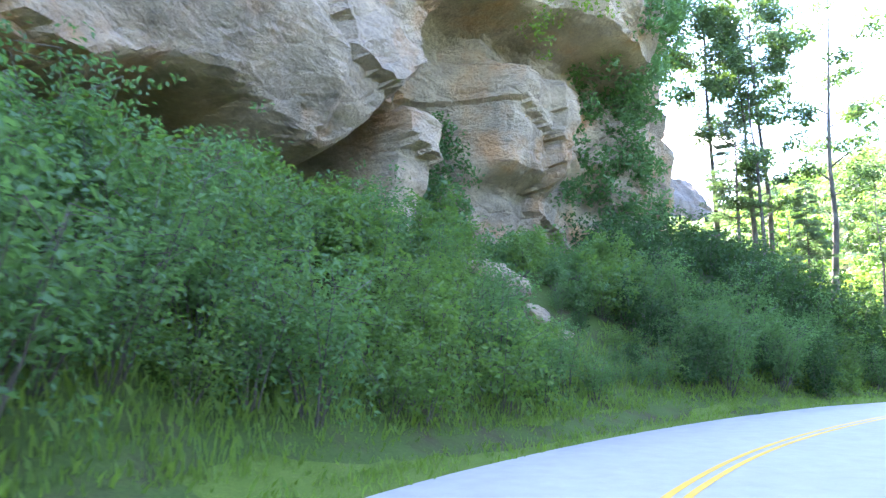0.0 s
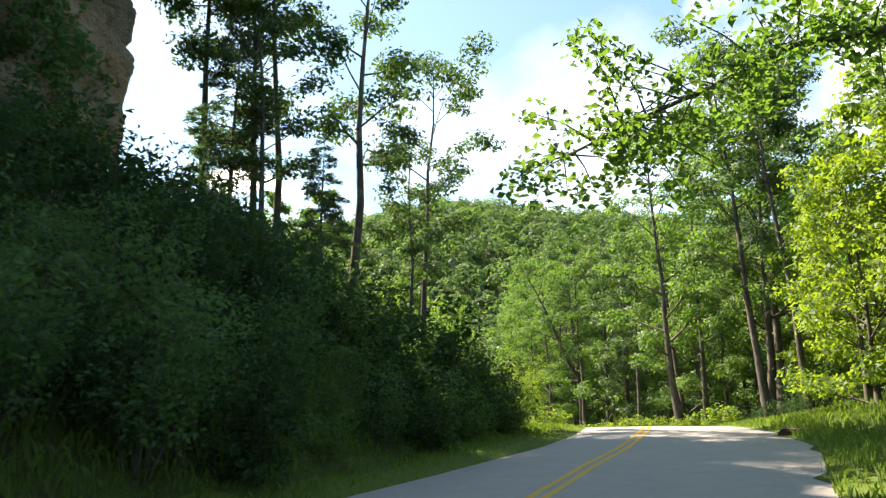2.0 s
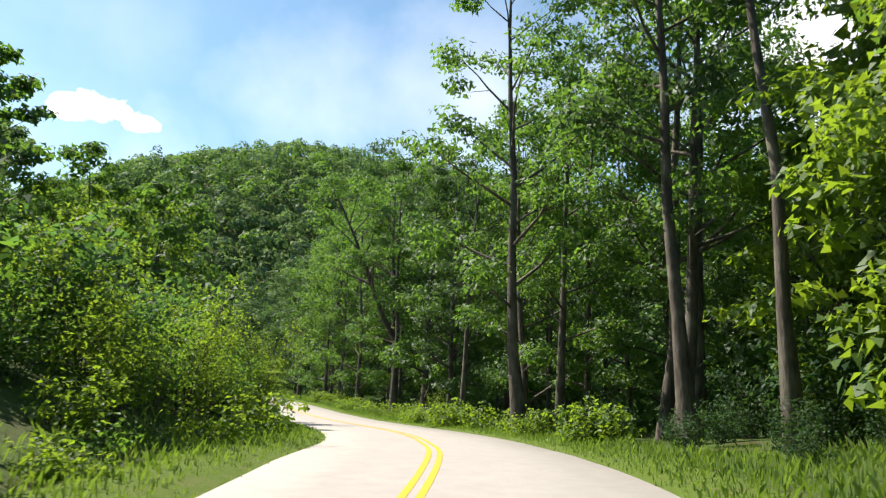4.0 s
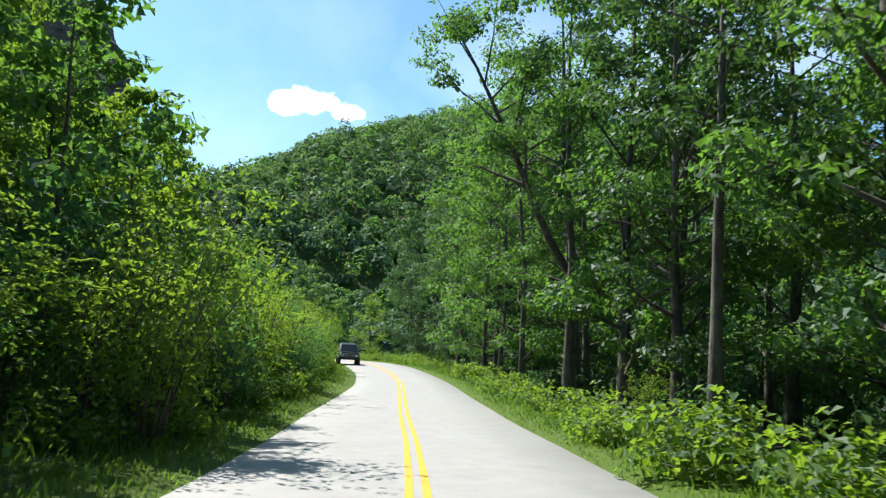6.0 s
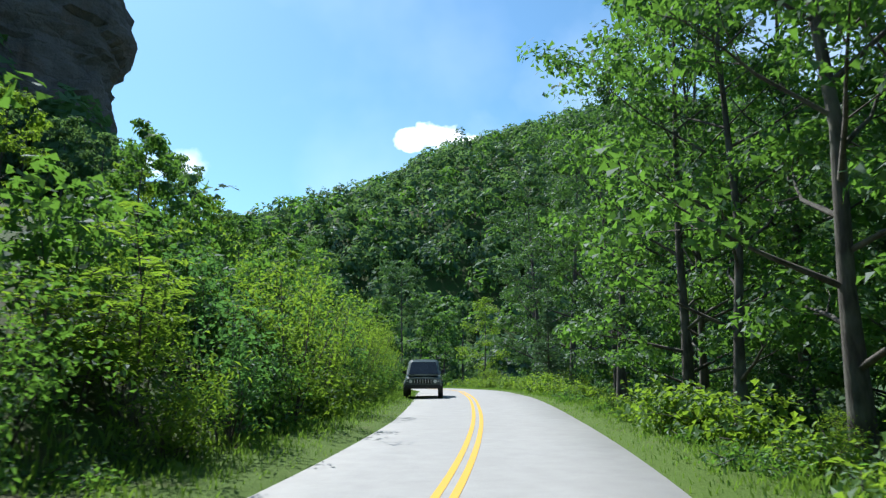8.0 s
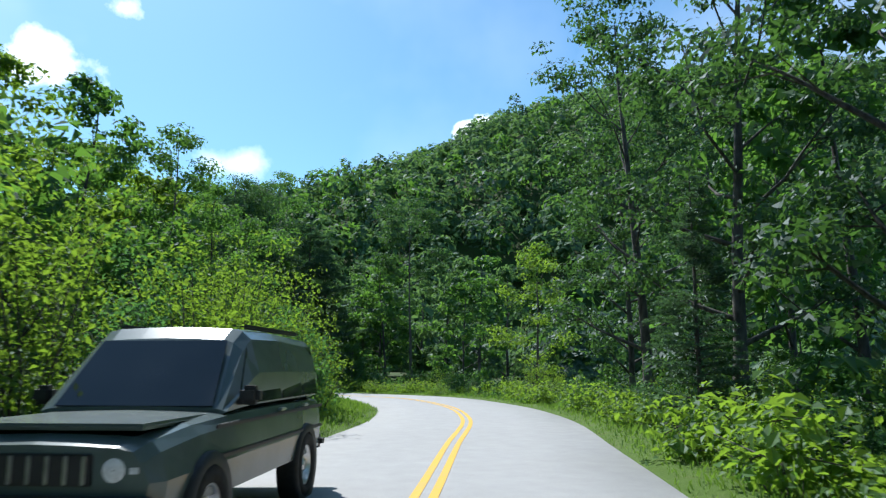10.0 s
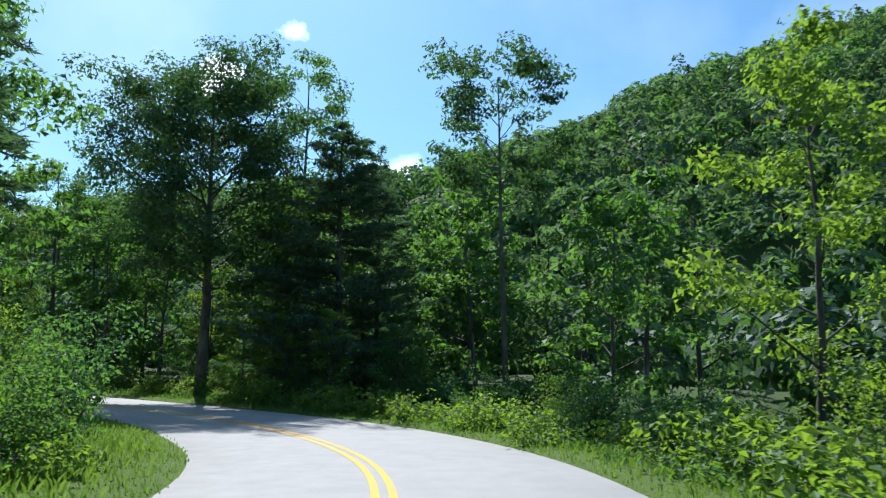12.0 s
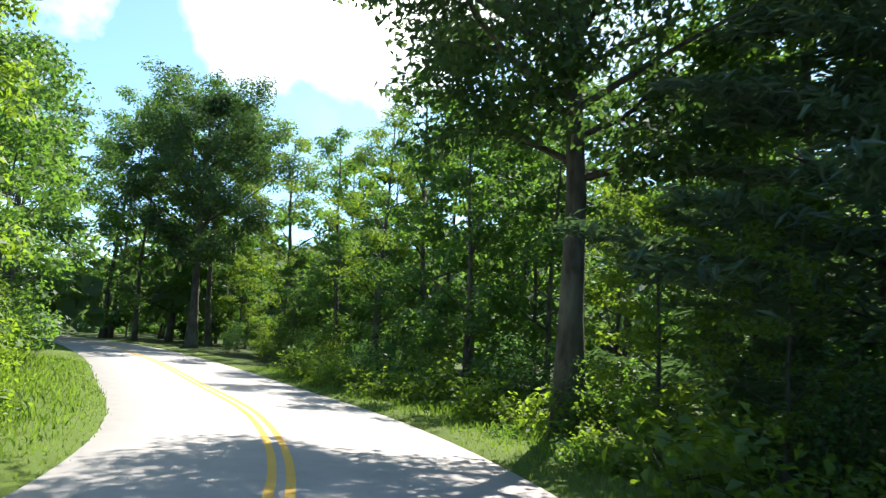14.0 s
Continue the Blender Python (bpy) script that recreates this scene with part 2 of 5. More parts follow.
def spline(pts, n):
    """A smooth line of n points through the given ones."""
    p = np.array(pts, float)
    p = np.vstack([2 * p[0] - p[1], p, 2 * p[-1] - p[-2]])
    seg = len(p) - 3
    out = []
    for u in np.linspace(0, seg - 1e-6, n):
        i, f = int(u), u - int(u)
        a, b, c, d = p[i], p[i + 1], p[i + 2], p[i + 3]
        out.append(0.5 * (2 * b + (c - a) * f + (2 * a - 5 * b + 4 * c - d) * f * f + (3 * b - a - 3 * c + d) * f ** 3))
    return np.array(out)


# middle of the road: x, y, height
LINE = [(-15.16, -34.45, -2.53), (-12.98, -22.65, -2.26), (-10.23, -10.16, -1.96), (-6.16, 1.12, -1.64), (-2.46, 9.09, -1.39), (1.25, 14.27, -1.20), (6.35, 19.31, -0.95),
        (12.29, 23.38, -0.57), (17.92, 26.42, -0.25), (23.63, 29.32, 0.04), (34.54, 35.88, 0.40), (40.86, 40.83, 0.23), (46.42, 46.64, 0.00), (51.11, 53.15, -0.21),
        (55.53, 59.81, -0.34), (60.00, 66.44, -0.35), (64.46, 73.09, -0.26), (68.61, 79.94, -0.16), (72.50, 86.94, -0.07), (76.21, 94.03, -0.01), (79.73, 101.21, -0.02),
        (83.20, 108.44, -0.08), (85.58, 116.13, -0.13), (86.34, 124.20, -0.18), (84.41, 132.08, -0.27), (80.46, 139.14, -0.26), (74.94, 145.04, -0.13), (68.43, 149.72, 0.11),
        (56.42, 157.65, 0.60), (42.18, 164.92, 1.19), (23.99, 171.00, 1.60), (0.49, 175.90, 1.99)]
CL = spline(LINE, 900)
_seg = np.hypot(np.diff(CL[:, 0]), np.diff(CL[:, 1]))
CS = np.r_[0, np.cumsum(_seg)]
_even = np.arange(0, CS[-1], 0.8)
CL = np.stack([np.interp(_even, CS, CL[:, j]) for j in range(3)], 1)
CS = _even
TAN = np.gradient(CL[:, :2], axis=0)
TAN /= np.linalg.norm(TAN, axis=1)[:, None]
LEFT = np.stack([-TAN[:, 1], TAN[:, 0]], 1)
WIDE_L, WIDE_R = 2.7, 3.05      # the lanes


def road_of(x, y):
    """Along, across (left is positive) and the road's height, for arrays of places."""
    x, y = np.atleast_1d(np.asarray(x, float)), np.atleast_1d(np.asarray(y, float))
    best = np.empty(len(x), int)
    for a in range(0, len(x), 4000):
        dx = x[a:a + 4000, None] - CL[None, :, 0]
        dy = y[a:a + 4000, None] - CL[None, :, 1]
        best[a:a + 4000] = np.argmin(dx * dx + dy * dy, 1)
    ox, oy = x - CL[best, 0], y - CL[best, 1]
    side = np.sign(ox * LEFT[best, 0] + oy * LEFT[best, 1])
    return CS[best], side * np.hypot(ox, oy), CL[best, 2]


def along(x, y):
    return float(road_of(x, y)[0][0])


def place(s, d):
    """The plan's x, y for a way along the road and an offset to its left."""
    i = np.searchsorted(CS, s).clip(0, len(CS) - 1)
    return CL[i, 0] + LEFT[i, 0] * d, CL[i, 1] + LEFT[i, 1] * d


S_CLIFF = along(22.7, 28.8)      # where the first rock wall has ended
S_BEND = along(34, 36)
S_MID = along(69, 81)
S_LAST = along(85.5, 120)


def climb(x, y):
    """How far the ground by the first bend lies below the crest that the road climbs to."""
    return 0.0332 * min(0.0, 0.8387 * (x - 31.5) + 0.5446 * (y - 33.9))


def extra_left(s):
    """By how much the left lane is wider: wide round the first bend, narrow past the cliff."""
    return np.interp(s, [0, 54, 62, 67, 72, 78, 84, 93, 100, 110, 124, 138, 150, 162, 174, 204, 213, 222],
                     [0.3, 0.35, 0.45, 0.3, -0.25, -0.6, -0.55, -0.1, -0.1, 0.1, 0.05, -0.4, -0.4, -0.1, 0.1, 0.0, -0.3, 0.0])


def extra_right(s):
    """By how much the right lane is wider: a worn apron opposite the cliff's end."""
    return np.interp(s, [62, 72, 78, 84, 95, 128, 138, 150, 165, 190, 203, 213], [0.1, 0.7, 1.15, 1.05, 0.0, 0.0, -0.25, -0.3, -0.1, 0.0, 0.45, 0.0])


def smooth(a, b, v):
    t = np.clip((v - a) / (b - a), 0, 1)
    return t * t * (3 - 2 * t)


def swell(x, y, size, seed):
    """Rolling unevenness from a few sine waves."""
    r = np.random.RandomState(seed)
    out = np.zeros_like(x)
    for k in range(6):
        a, f, ph = r.uniform(0, 6.28), r.uniform(0.6, 1.7) / size, r.uniform(0, 6.28)
        out += np.sin((x * np.cos(a) + y * np.sin(a)) * f * 6.28 + ph)
    return out / 6


def land(x, y):
    """The height of the ground."""
    x, y = np.atleast_1d(np.asarray(x, float)), np.atleast_1d(np.asarray(y, float))
    s, d, zr = road_of(x, y)
    a = np.abs(d)
    # left of the road: a bank, then a hillside
    bank = np.interp(s, [0, S_CLIFF - 8, S_CLIFF + 4, S_BEND + 18, S_MID - 10, S_MID + 30, S_LAST - 6, S_LAST + 30],
                     [0.84, 0.82, 0.42, 0.40, 0.58, 0.55, 0.18, 0.10])
    top = np.interp(s, [0, S_CLIFF - 16, S_CLIFF - 6, S_CLIFF + 8, S_BEND + 8, S_BEND + 24, S_MID, S_LAST - 10, S_LAST + 30], [4.5, 4.5, 6.2, 5.5, 5.0, 10.0, 14.0, 13.0, 4.0])
    foot = np.interp(s, [S_CLIFF - 8, S_CLIFF + 10], [3.9, 4.5])
    left = np.minimum((d - foot).clip(0) * bank, top + (d - 16).clip(0) * 0.12)
    left = left - (d - 30).clip(0) * 0.05 * (s < S_BEND)
    # right of the road: a low bank early on, later the ground falls off into the woods
    rise = np.interp(s, [0, S_CLIFF, S_BEND - 6, S_BEND + 14, S_MID, S_LAST - 18, S_LAST + 4, S_LAST + 22], [0.10, 0.16, 0.22, 0.0, -0.14, -0.30, -0.22, 0.02])
    right = (a - 4.0).clip(0, 30) * rise
    h = zr + np.where(d > 0, left, right)
    h = h + swell(x, y, 9, 3) * 0.35 * smooth(4.0, 8, a) + swell(x, y, 40, 4) * 1.0 * smooth(8, 30, a)
    e = np.where(d > 0, extra_left(s), extra_right(s))
    h = h - 0.07 * (1 - smooth(2.7 + e, 3.6 + e, a))
    # the great hillside across the valley
    q, p = 0.447 * x + 0.894 * y, 0.894 * x - 0.447 * y
    ridge = np.clip(75 + 0.60 * p + 0.60 * np.clip(p, 0, 30) + swell(x, y, 90, 7) * 4, 50, 165)
    rise = ((q - 245) * 0.80).clip(0.01)
    hill = (rise ** -4.0 + ridge ** -4.0) ** -0.25
    # the valley's other flank, to the left
    west = np.clip(-x - 40, 0, 400) * 0.10
    return h * (1 - smooth(60, 140, hill)) + hill + west - smooth(30, 90, a) * 2.0 * (d < 0)


def mesh_of(name, verts, faces, mats, smooth_shade=False, mat_index=None):
    me = bpy.data.meshes.new(name)
    me.from_pydata(np.asarray(verts).tolist(), [], [list(map(int, f)) for f in faces])
    for m in (mats if isinstance(mats, (list, tuple)) else [mats]):
        me.materials.append(m)
    if mat_index is not None:
        me.polygons.foreach_set("material_index", np.asarray(mat_index, np.int32))
    if smooth_shade:
        me.polygons.foreach_set("use_smooth", np.ones(len(me.polygons), bool))
    me.update()
    return me


def part(name, me, parent, label=""):
    ob = new(name, me)
    ob.parent = parent
    return tagged(ob, label)


def grid_faces(nu, nv):
    i = np.arange(nu * nv).reshape(nu, nv)
    return np.stack([i[:-1, :-1], i[1:, :-1], i[1:, 1:], i[:-1, 1:]], -1).reshape(-1, 4)


def stretch_axis(lo, hi, step, far, n):
    g = np.geomspace(step, far, n)
    return np.r_[(lo - np.cumsum(g))[::-1], np.arange(lo, hi, step), hi + np.cumsum(g)]


# the ground, one sheet to the horizon
gx = stretch_axis(-45, 165, 1.6, 600, 26)
gy = stretch_axis(-45, 215, 1.6, 600, 26)
GX, GY = np.meshgrid(gx, gy, indexing="ij")
GZ = land(GX.ravel(), GY.ravel())
ground = new("ground", mesh_of("ground", np.stack([GX.ravel(), GY.ravel(), GZ], 1), grid_faces(len(gx), len(gy)), GROUND_MAT, True))
tagged(ground, "wooded valley floor with leaf litter and green undergrowth", "ground", kind="structure")




def ribbon(offsets, heights, lo, hi, wobble=0.0, seed=0, step=1):
    """A strip along the road with the given cross-section."""
    i = np.arange(np.searchsorted(CS, lo), np.searchsorted(CS, hi), step)
    r = np.random.RandomState(seed)
    V = np.empty((len(i), len(offsets), 3))
    for k, (o, h) in enumerate(zip(offsets, heights)):
        w = o + (np.convolve(r.normal(0, 1, len(i) + 8), np.ones(5) / 5, "same")[4:-4] * wobble if k in (0, len(offsets) - 1) else 0)
        if o > 2.0:
            w = w + extra_left(CS[i])
        if o < -2.0:
            w = w - extra_right(CS[i])
        V[:, k, 0], V[:, k, 1] = CL[i, 0] + LEFT[i, 0] * w, CL[i, 1] + LEFT[i, 1] * w
        V[:, k, 2] = CL[i, 2] + h
    return V.reshape(-1, 3), grid_faces(len(i), len(offsets))


S_END = CS[-1] - 1
v, f = ribbon([WIDE_L + 0.05, WIDE_L - 0.05, 1.3, 0, -1.3, -WIDE_R + 0.05, -WIDE_R - 0.05], [-0.09, 0.0, 0.02, 0.03, 0.02, 0.0, -0.09], 1, S_END, 0.05, 1)
road = new("road", mesh_of("road", v, f[:, ::-1], ROAD_MAT, True))
tagged(road, "pale worn two-lane asphalt road with rough edges", "road", kind="structure")
for k in (0.105, -0.105):
    v, f = ribbon([k + 0.052, k - 0.052], [0.034, 0.034], 1, S_END, 0.004, 5)
    strip = part("centre_line", mesh_of("centre_line", v, f[:, ::-1], PAINT), road, "solid worn yellow painted line")
for side, sgn in (("left", 1), ("right", -1)):
    offs = np.array([2.55, 2.85, 3.35, 4.0, 4.7]) + (0.0 if sgn > 0 else 0.35)
    i = np.arange(2, len(CS) - 2)
    V = np.empty((len(i), len(offs), 3))
    for k, o in enumerate(offs):
        o = o + (extra_left(CS[i]) if sgn > 0 else extra_right(CS[i])) * (1 - k / 5)
        V[:, k, 0], V[:, k, 1] = CL[i, 0] + LEFT[i, 0] * o * sgn, CL[i, 1] + LEFT[i, 1] * o * sgn
        z = land(V[:, k, 0], V[:, k, 1])
        V[:, k, 2] = np.where(k < 1, CL[i, 2] - 0.05, z + (0.06 if k < 4 else -0.12)) + swell(V[:, k, 0], V[:, k, 1], 2.2, 11) * 0.03
    fc = grid_faces(len(i), len(offs))
    sh = new("verge", mesh_of("verge", V.reshape(-1, 3), fc[:, ::-1] if sgn > 0 else fc, SHOULDER, True))
    tagged(sh, "mown grass verge beside the road", "verge", kind="structure")

# ---------------------------------------------------------------- plants


class Wood:
    """Collects tapered tubes: trunks, limbs and twigs."""

    def __init__(self):
        self.v, self.f, self.n = [], [], 0

    def tube(self, pts, radii, sides=6):
        pts = np.asarray(pts, float)
        ring = np.linspace(0, 2 * np.pi, sides, endpoint=False)
        way = np.gradient(pts, axis=0)
        way /= np.linalg.norm(way, axis=1)[:, None] + 1e-9
        ref = np.array([1.0, 0, 0]) if abs(way[0, 0]) < 0.8 else np.array([0, 1.0, 0])
        for k in range(len(pts)):
            a = np.cross(way[k], ref)
            a /= np.linalg.norm(a)
            b = np.cross(way[k], a)
            self.v.append(pts[k] + radii[k] * (np.cos(ring)[:, None] * a + np.sin(ring)[:, None] * b))
        for k in range(len(pts) - 1):
            for j in range(sides):
                p, q = self.n + k * sides + j, self.n + k * sides + (j + 1) % sides
                self.f.append((p, q, q + sides, p + sides))
        self.n += len(pts) * sides

    def mesh(self, name, mat):
        return mesh_of(name, np.vstack(self.v), self.f, mat, True)


def leaves_mesh(name, centres, size, mat, r, narrow=0.55, flat=0.55, lean=None, fold=0.12, single=False, facing=None):
    """Single folded leaves at the given places, each two triangles of its own."""
    n = len(centres)
    nz = np.stack([r.normal(0, 1, n), r.normal(0, 1, n), r.normal(0, 1, n) * 0.6 + flat * 2.2], 1)
    if facing is not None:
        nz = nz * 0.55 + facing
    nz /= np.linalg.norm(nz, axis=1)[:, None]
    ax = r.normal(0, 1, (n, 3))
    if lean is not None:
        ax = lean + 0.45 * ax
    ax -= (ax * nz).sum(1)[:, None] * nz
    ax /= np.linalg.norm(ax, axis=1)[:, None] + 1e-9
    bx = np.cross(nz, ax)
    L = size * r.uniform(0.65, 1.3, n)[:, None]
    W = L * narrow
    base = centres - ax * L * 0.5
    tip = centres + ax * L * 0.5 - nz * L * 0.10
    up = nz * L * fold
    mid = centres - ax * L * 0.06
    V = np.stack([base, mid + bx * W * 0.5 + up, tip, mid - bx * W * 0.5 + up], 1).reshape(-1, 3)
    k = np.arange(n)[:, None] * 4
    F = np.concatenate([k + [0, 1, 2], k + [0, 2, 3]], 0)
    if single:
        V = np.stack([base, mid + bx * W * 0.6 + up, tip - bx * W * 0.5], 1).reshape(-1, 3)
        F = np.arange(n * 3).reshape(-1, 3)
    return mesh_of(name, V, F, mat)


def clump_points(centres, radii, per, r, squash=0.62):
    """Leaf places on the outer parts of flattened clumps."""
    out, ways = [], []
    for c, rad in zip(centres, radii * 0.9):
        m = max(4, int(per * 1.2 * (rad ** 2)))
        d = r.normal(0, 1, (m, 3))
        d /= np.linalg.norm(d, axis=1)[:, None]
        q = rad * r.uniform(0.15, 1.0, m)[:, None] ** 0.5
        p = c + d * q * [1, 1, squash]
        out.append(p)
        ways.append(d)
    return np.vstack(out), np.vstack(ways)


def bent(start, way, length, n, r, lift=0.0, wob=0.08):
    """A limb that wanders: n points from start."""
    pts, d = [np.array(start, float)], np.array(way, float)
    for k in range(n - 1):
        d = d / np.linalg.norm(d)
        pts.append(pts[-1] + d * length / (n - 1))
        d = d + r.normal(0, wob, 3) + [0, 0, lift]
    return np.array(pts)


def broad_tree(seed, high, girth, first, reach, limbs, per, leaf, mat, bark=None, lean=0.016, top_heavy=0.0, label="", clump=1.0, twigs=3, single=False, squash=0.42, fork=0.0, sprays=5, inner=0.35):
    """A broadleaf tree: tapered trunk, limbs, twigs and a crown of leaf clumps. first: where its crown begins, as a share of its height."""
    r = np.random.RandomState(seed)
    wood, cs, rs = Wood(), [], []
    if not single:
        per, leaf = per * 1.7, leaf * 0.74
    n = 7
    t = np.linspace(0, 1, n)
    off = np.cumsum(r.normal(0, 0.012 * high / n * 4, (n, 2)), 0) + np.outer(t, r.normal(0, lean * high, 2))
    off -= off[0]
    trunk = np.stack([off[:, 0], off[:, 1], t * high * 0.93], 1)
    trunk[0, 2] = -0.5
    rad = girth * (1 - 0.86 * t) * (1 + 0.55 * np.exp(-t * 22))
    wood.tube(trunk, rad, 8)
    stems = [trunk]
    if fork:
        c = np.array([np.interp(fork, t, trunk[:, j]) for j in range(3)])
        arm = bent(c, [0.75, 0.35, 1.0], high * (0.9 - fork), 7, r, 0.10, 0.07)
        wood.tube(arm, girth * 0.72 * np.linspace(1, 0.16, 7), 7)
        stems.append(arm)
    for i, f in enumerate(np.linspace(first, 0.97, limbs)):
        stem = stems[i % len(stems)]
        if stem is trunk:
            c = np.array([np.interp(f, t, trunk[:, j]) for j in range(3)])
        else:
            c = np.array([np.interp(0.25 + 0.72 * (f - first) / (1 - first), np.linspace(0, 1, 7), arm[:, j]) for j in range(3)])
        az = i * 2.4 + r.uniform(-0.5, 0.5)
        g = (f - first) / (1 - first)
        prof = math.sin(math.pi * (0.22 + 0.68 * g)) ** 0.8 if top_heavy <= 0 else (0.55 + 0.45 * g) * (1.0 if g < 0.75 else 1.25 - g * 0.5)
        ln = reach * prof * r.uniform(0.7, 1.2)
        el = r.uniform(0.15, 0.55) + 0.55 * g
        way = [math.cos(az) * math.cos(el), math.sin(az) * math.cos(el), math.sin(el)]
        pts = bent(c, way, ln, 6, r, 0.05, 0.10)
        lr = girth * (1 - 0.8 * f) * 0.48
        wood.tube(pts[[0, 2, 3, 5]], lr * np.array([1, 0.7, 0.5, 0.22]), 4)
        for j in range(sprays):
            u = r.uniform(inner, 0.95)
            k = min(int(u * 5), 4)
            p = pts[k] + (pts[k + 1] - pts[k]) * (u * 5 - k)
            a2 = az + r.uniform(-1.3, 1.3)
            e2 = r.uniform(-0.15, 0.8)
            sl = ln * r.uniform(0.22, 0.42)
            sp = bent(p, [math.cos(a2) * math.cos(e2), math.sin(a2) * math.cos(e2), math.sin(e2)], sl, 4, r, 0.03, 0.14)
            if j < twigs:
                wood.tube(sp[[0, 2, 3]], lr * 0.35 * np.array([1, 0.5, 0.25]), 3)
            cs.append(sp[-1])
            rs.append(r.uniform(0.65, 1.15) * clump)
            if r.rand() < 0.5:
                cs.append(sp[2])
                rs.append(r.uniform(0.4, 0.8) * clump)
        cs.append(pts[-1])
        rs.append(r.uniform(0.8, 1.3) * clump)
    cs, rs = np.array(cs), np.array(rs)
    pts, ways = clump_points(cs, rs, per, r, squash)
    root = new("tree")
    part("trunk", wood.mesh("trunk", bark or BARK), root, "rough grey bark")
    part("crown", leaves_mesh("crown", pts, leaf, mat, r, 0.9, single=True, facing=ways * 0.9), root, "green leaf clumps with gaps")
    return tagged(root, label or "tall broadleaf tree in full summer leaf", "tree", "roadside trees")


def pine_tree(seed, high, girth, first, reach, label, droop=-0.05, per=70, mat=None):
    """A pine or hemlock: straight stem, whorls of level boughs, sprays of needles."""
    r = np.random.RandomState(seed)
    wood, boughs, pts, leans = Wood(), Wood(), [], []
    t = np.linspace(0, 1, 8)
    stem = np.stack([r.normal(0, 0.02, 8).cumsum(), r.normal(0, 0.02, 8).cumsum(), t * high], 1)
    stem[0] = [0, 0, -0.5]
    wood.tube(stem, girth * (1 - 0.93 * t), 8)
    z = first * high
    while z < high * 0.985:
        g = (z - first * high) / (high * (1 - first))
        count = 5 if g < 0.85 else 3
        for k in range(count):
            az = r.uniform(0, 6.28)
            ln = reach * (1 - g) ** 0.75 * r.uniform(0.65, 1.15) + 0.25
            b = bent([0, 0, z + r.uniform(-0.2, 0.2)], [math.cos(az), math.sin(az), 0.25 + droop], ln, 5, r, droop * 1.2, 0.05)
            boughs.tube(b[[0, 2, 4]], girth * 0.22 * (1 - 0.7 * g) * np.array([1, 0.6, 0.2]), 3)
            m = int(per * ln)
            u = r.uniform(0.15, 1.0, m) ** 0.7
            base = np.stack([np.interp(u, np.linspace(0, 1, 5), b[:, j]) for j in range(3)], 1)
            side = r.normal(0, 1, m)[:, None] * np.array([-math.sin(az), math.cos(az), 0]) * (0.10 + 0.20 * ln * (1 - u))[:, None]
            pts.append(base + side + r.normal(0, 0.06, (m, 3)))
            leans.append(np.tile([math.cos(az), math.sin(az), 0.1], (m, 1)) + side * 1.2)
        z += high * 0.034 * r.uniform(0.8, 1.25)
    root = new("conifer")
    part("trunk", wood.mesh("trunk", BARK), root, "straight dark bark")
    tagged(part("bough", boughs.mesh("bough", BARK), root, "thin level dark boughs"), kind="stuff")
    part("foliage", leaves_mesh("foliage", np.vstack(pts), 0.30, mat or NEEDLE, r, 0.22, 0.6, np.vstack(leans), 0.05), root, "level sprays of dark needles")
    return tagged(root, label, "conifer", "roadside trees")


def shrub(seed, high, wide, stems, per, leaf, mat, label, narrow=0.5, name="shrub", clump=0.42, flat=0.55, single=False):
    """A bush: several stems from one foot, each with leafy side twigs."""
    r = np.random.RandomState(seed)
    wood, cs, rs = Wood(), [], []
    for i in range(stems):
        az = i * 2.4 + r.uniform(-0.4, 0.4)
        out = wide * r.uniform(0.25, 1.0)
        h = high * r.uniform(0.6, 1.0)
        way = [math.cos(az) * out, math.sin(az) * out, h]
        b = bent([math.cos(az) * 0.12, math.sin(az) * 0.12, -0.15], way, h * 1.1, 6, r, -0.03, 0.10)
        wood.tube(b[[0, 2, 5]], 0.028 * high / 3 * np.array([1, 0.6, 0.25]), 3)
        for k in range(2, 6):
            cs.append(b[k])
            rs.append(clump * r.uniform(0.6, 1.2))
            for j in range(2):
                p = b[k] + r.normal(0, 1, 3) * [0.36 * wide, 0.36 * wide, 0.14 * high]
                if p[2] < 0.15:
                    continue
                if j == 0 and k % 2:
                    wood.tube(np.array([b[k], p]), [0.011, 0.005], 3)
                cs.append(p)
                rs.append(clump * r.uniform(0.6, 1.25))
    pts, ways = clump_points(np.array(cs), np.array(rs), per, r, 0.75)
    ways, pts = ways[pts[:, 2] > 0.05], pts[pts[:, 2] > 0.05]
    root = new(name)
    part("woody_frame", wood.mesh("woody_frame", BARK), root, "thin brown stems")
    part("foliage", leaves_mesh("foliage", pts, leaf, mat, r, narrow, flat, single=single, facing=ways * 0.8), root, "dense green leaves")
    return tagged(root, label, name, "roadside bushes")


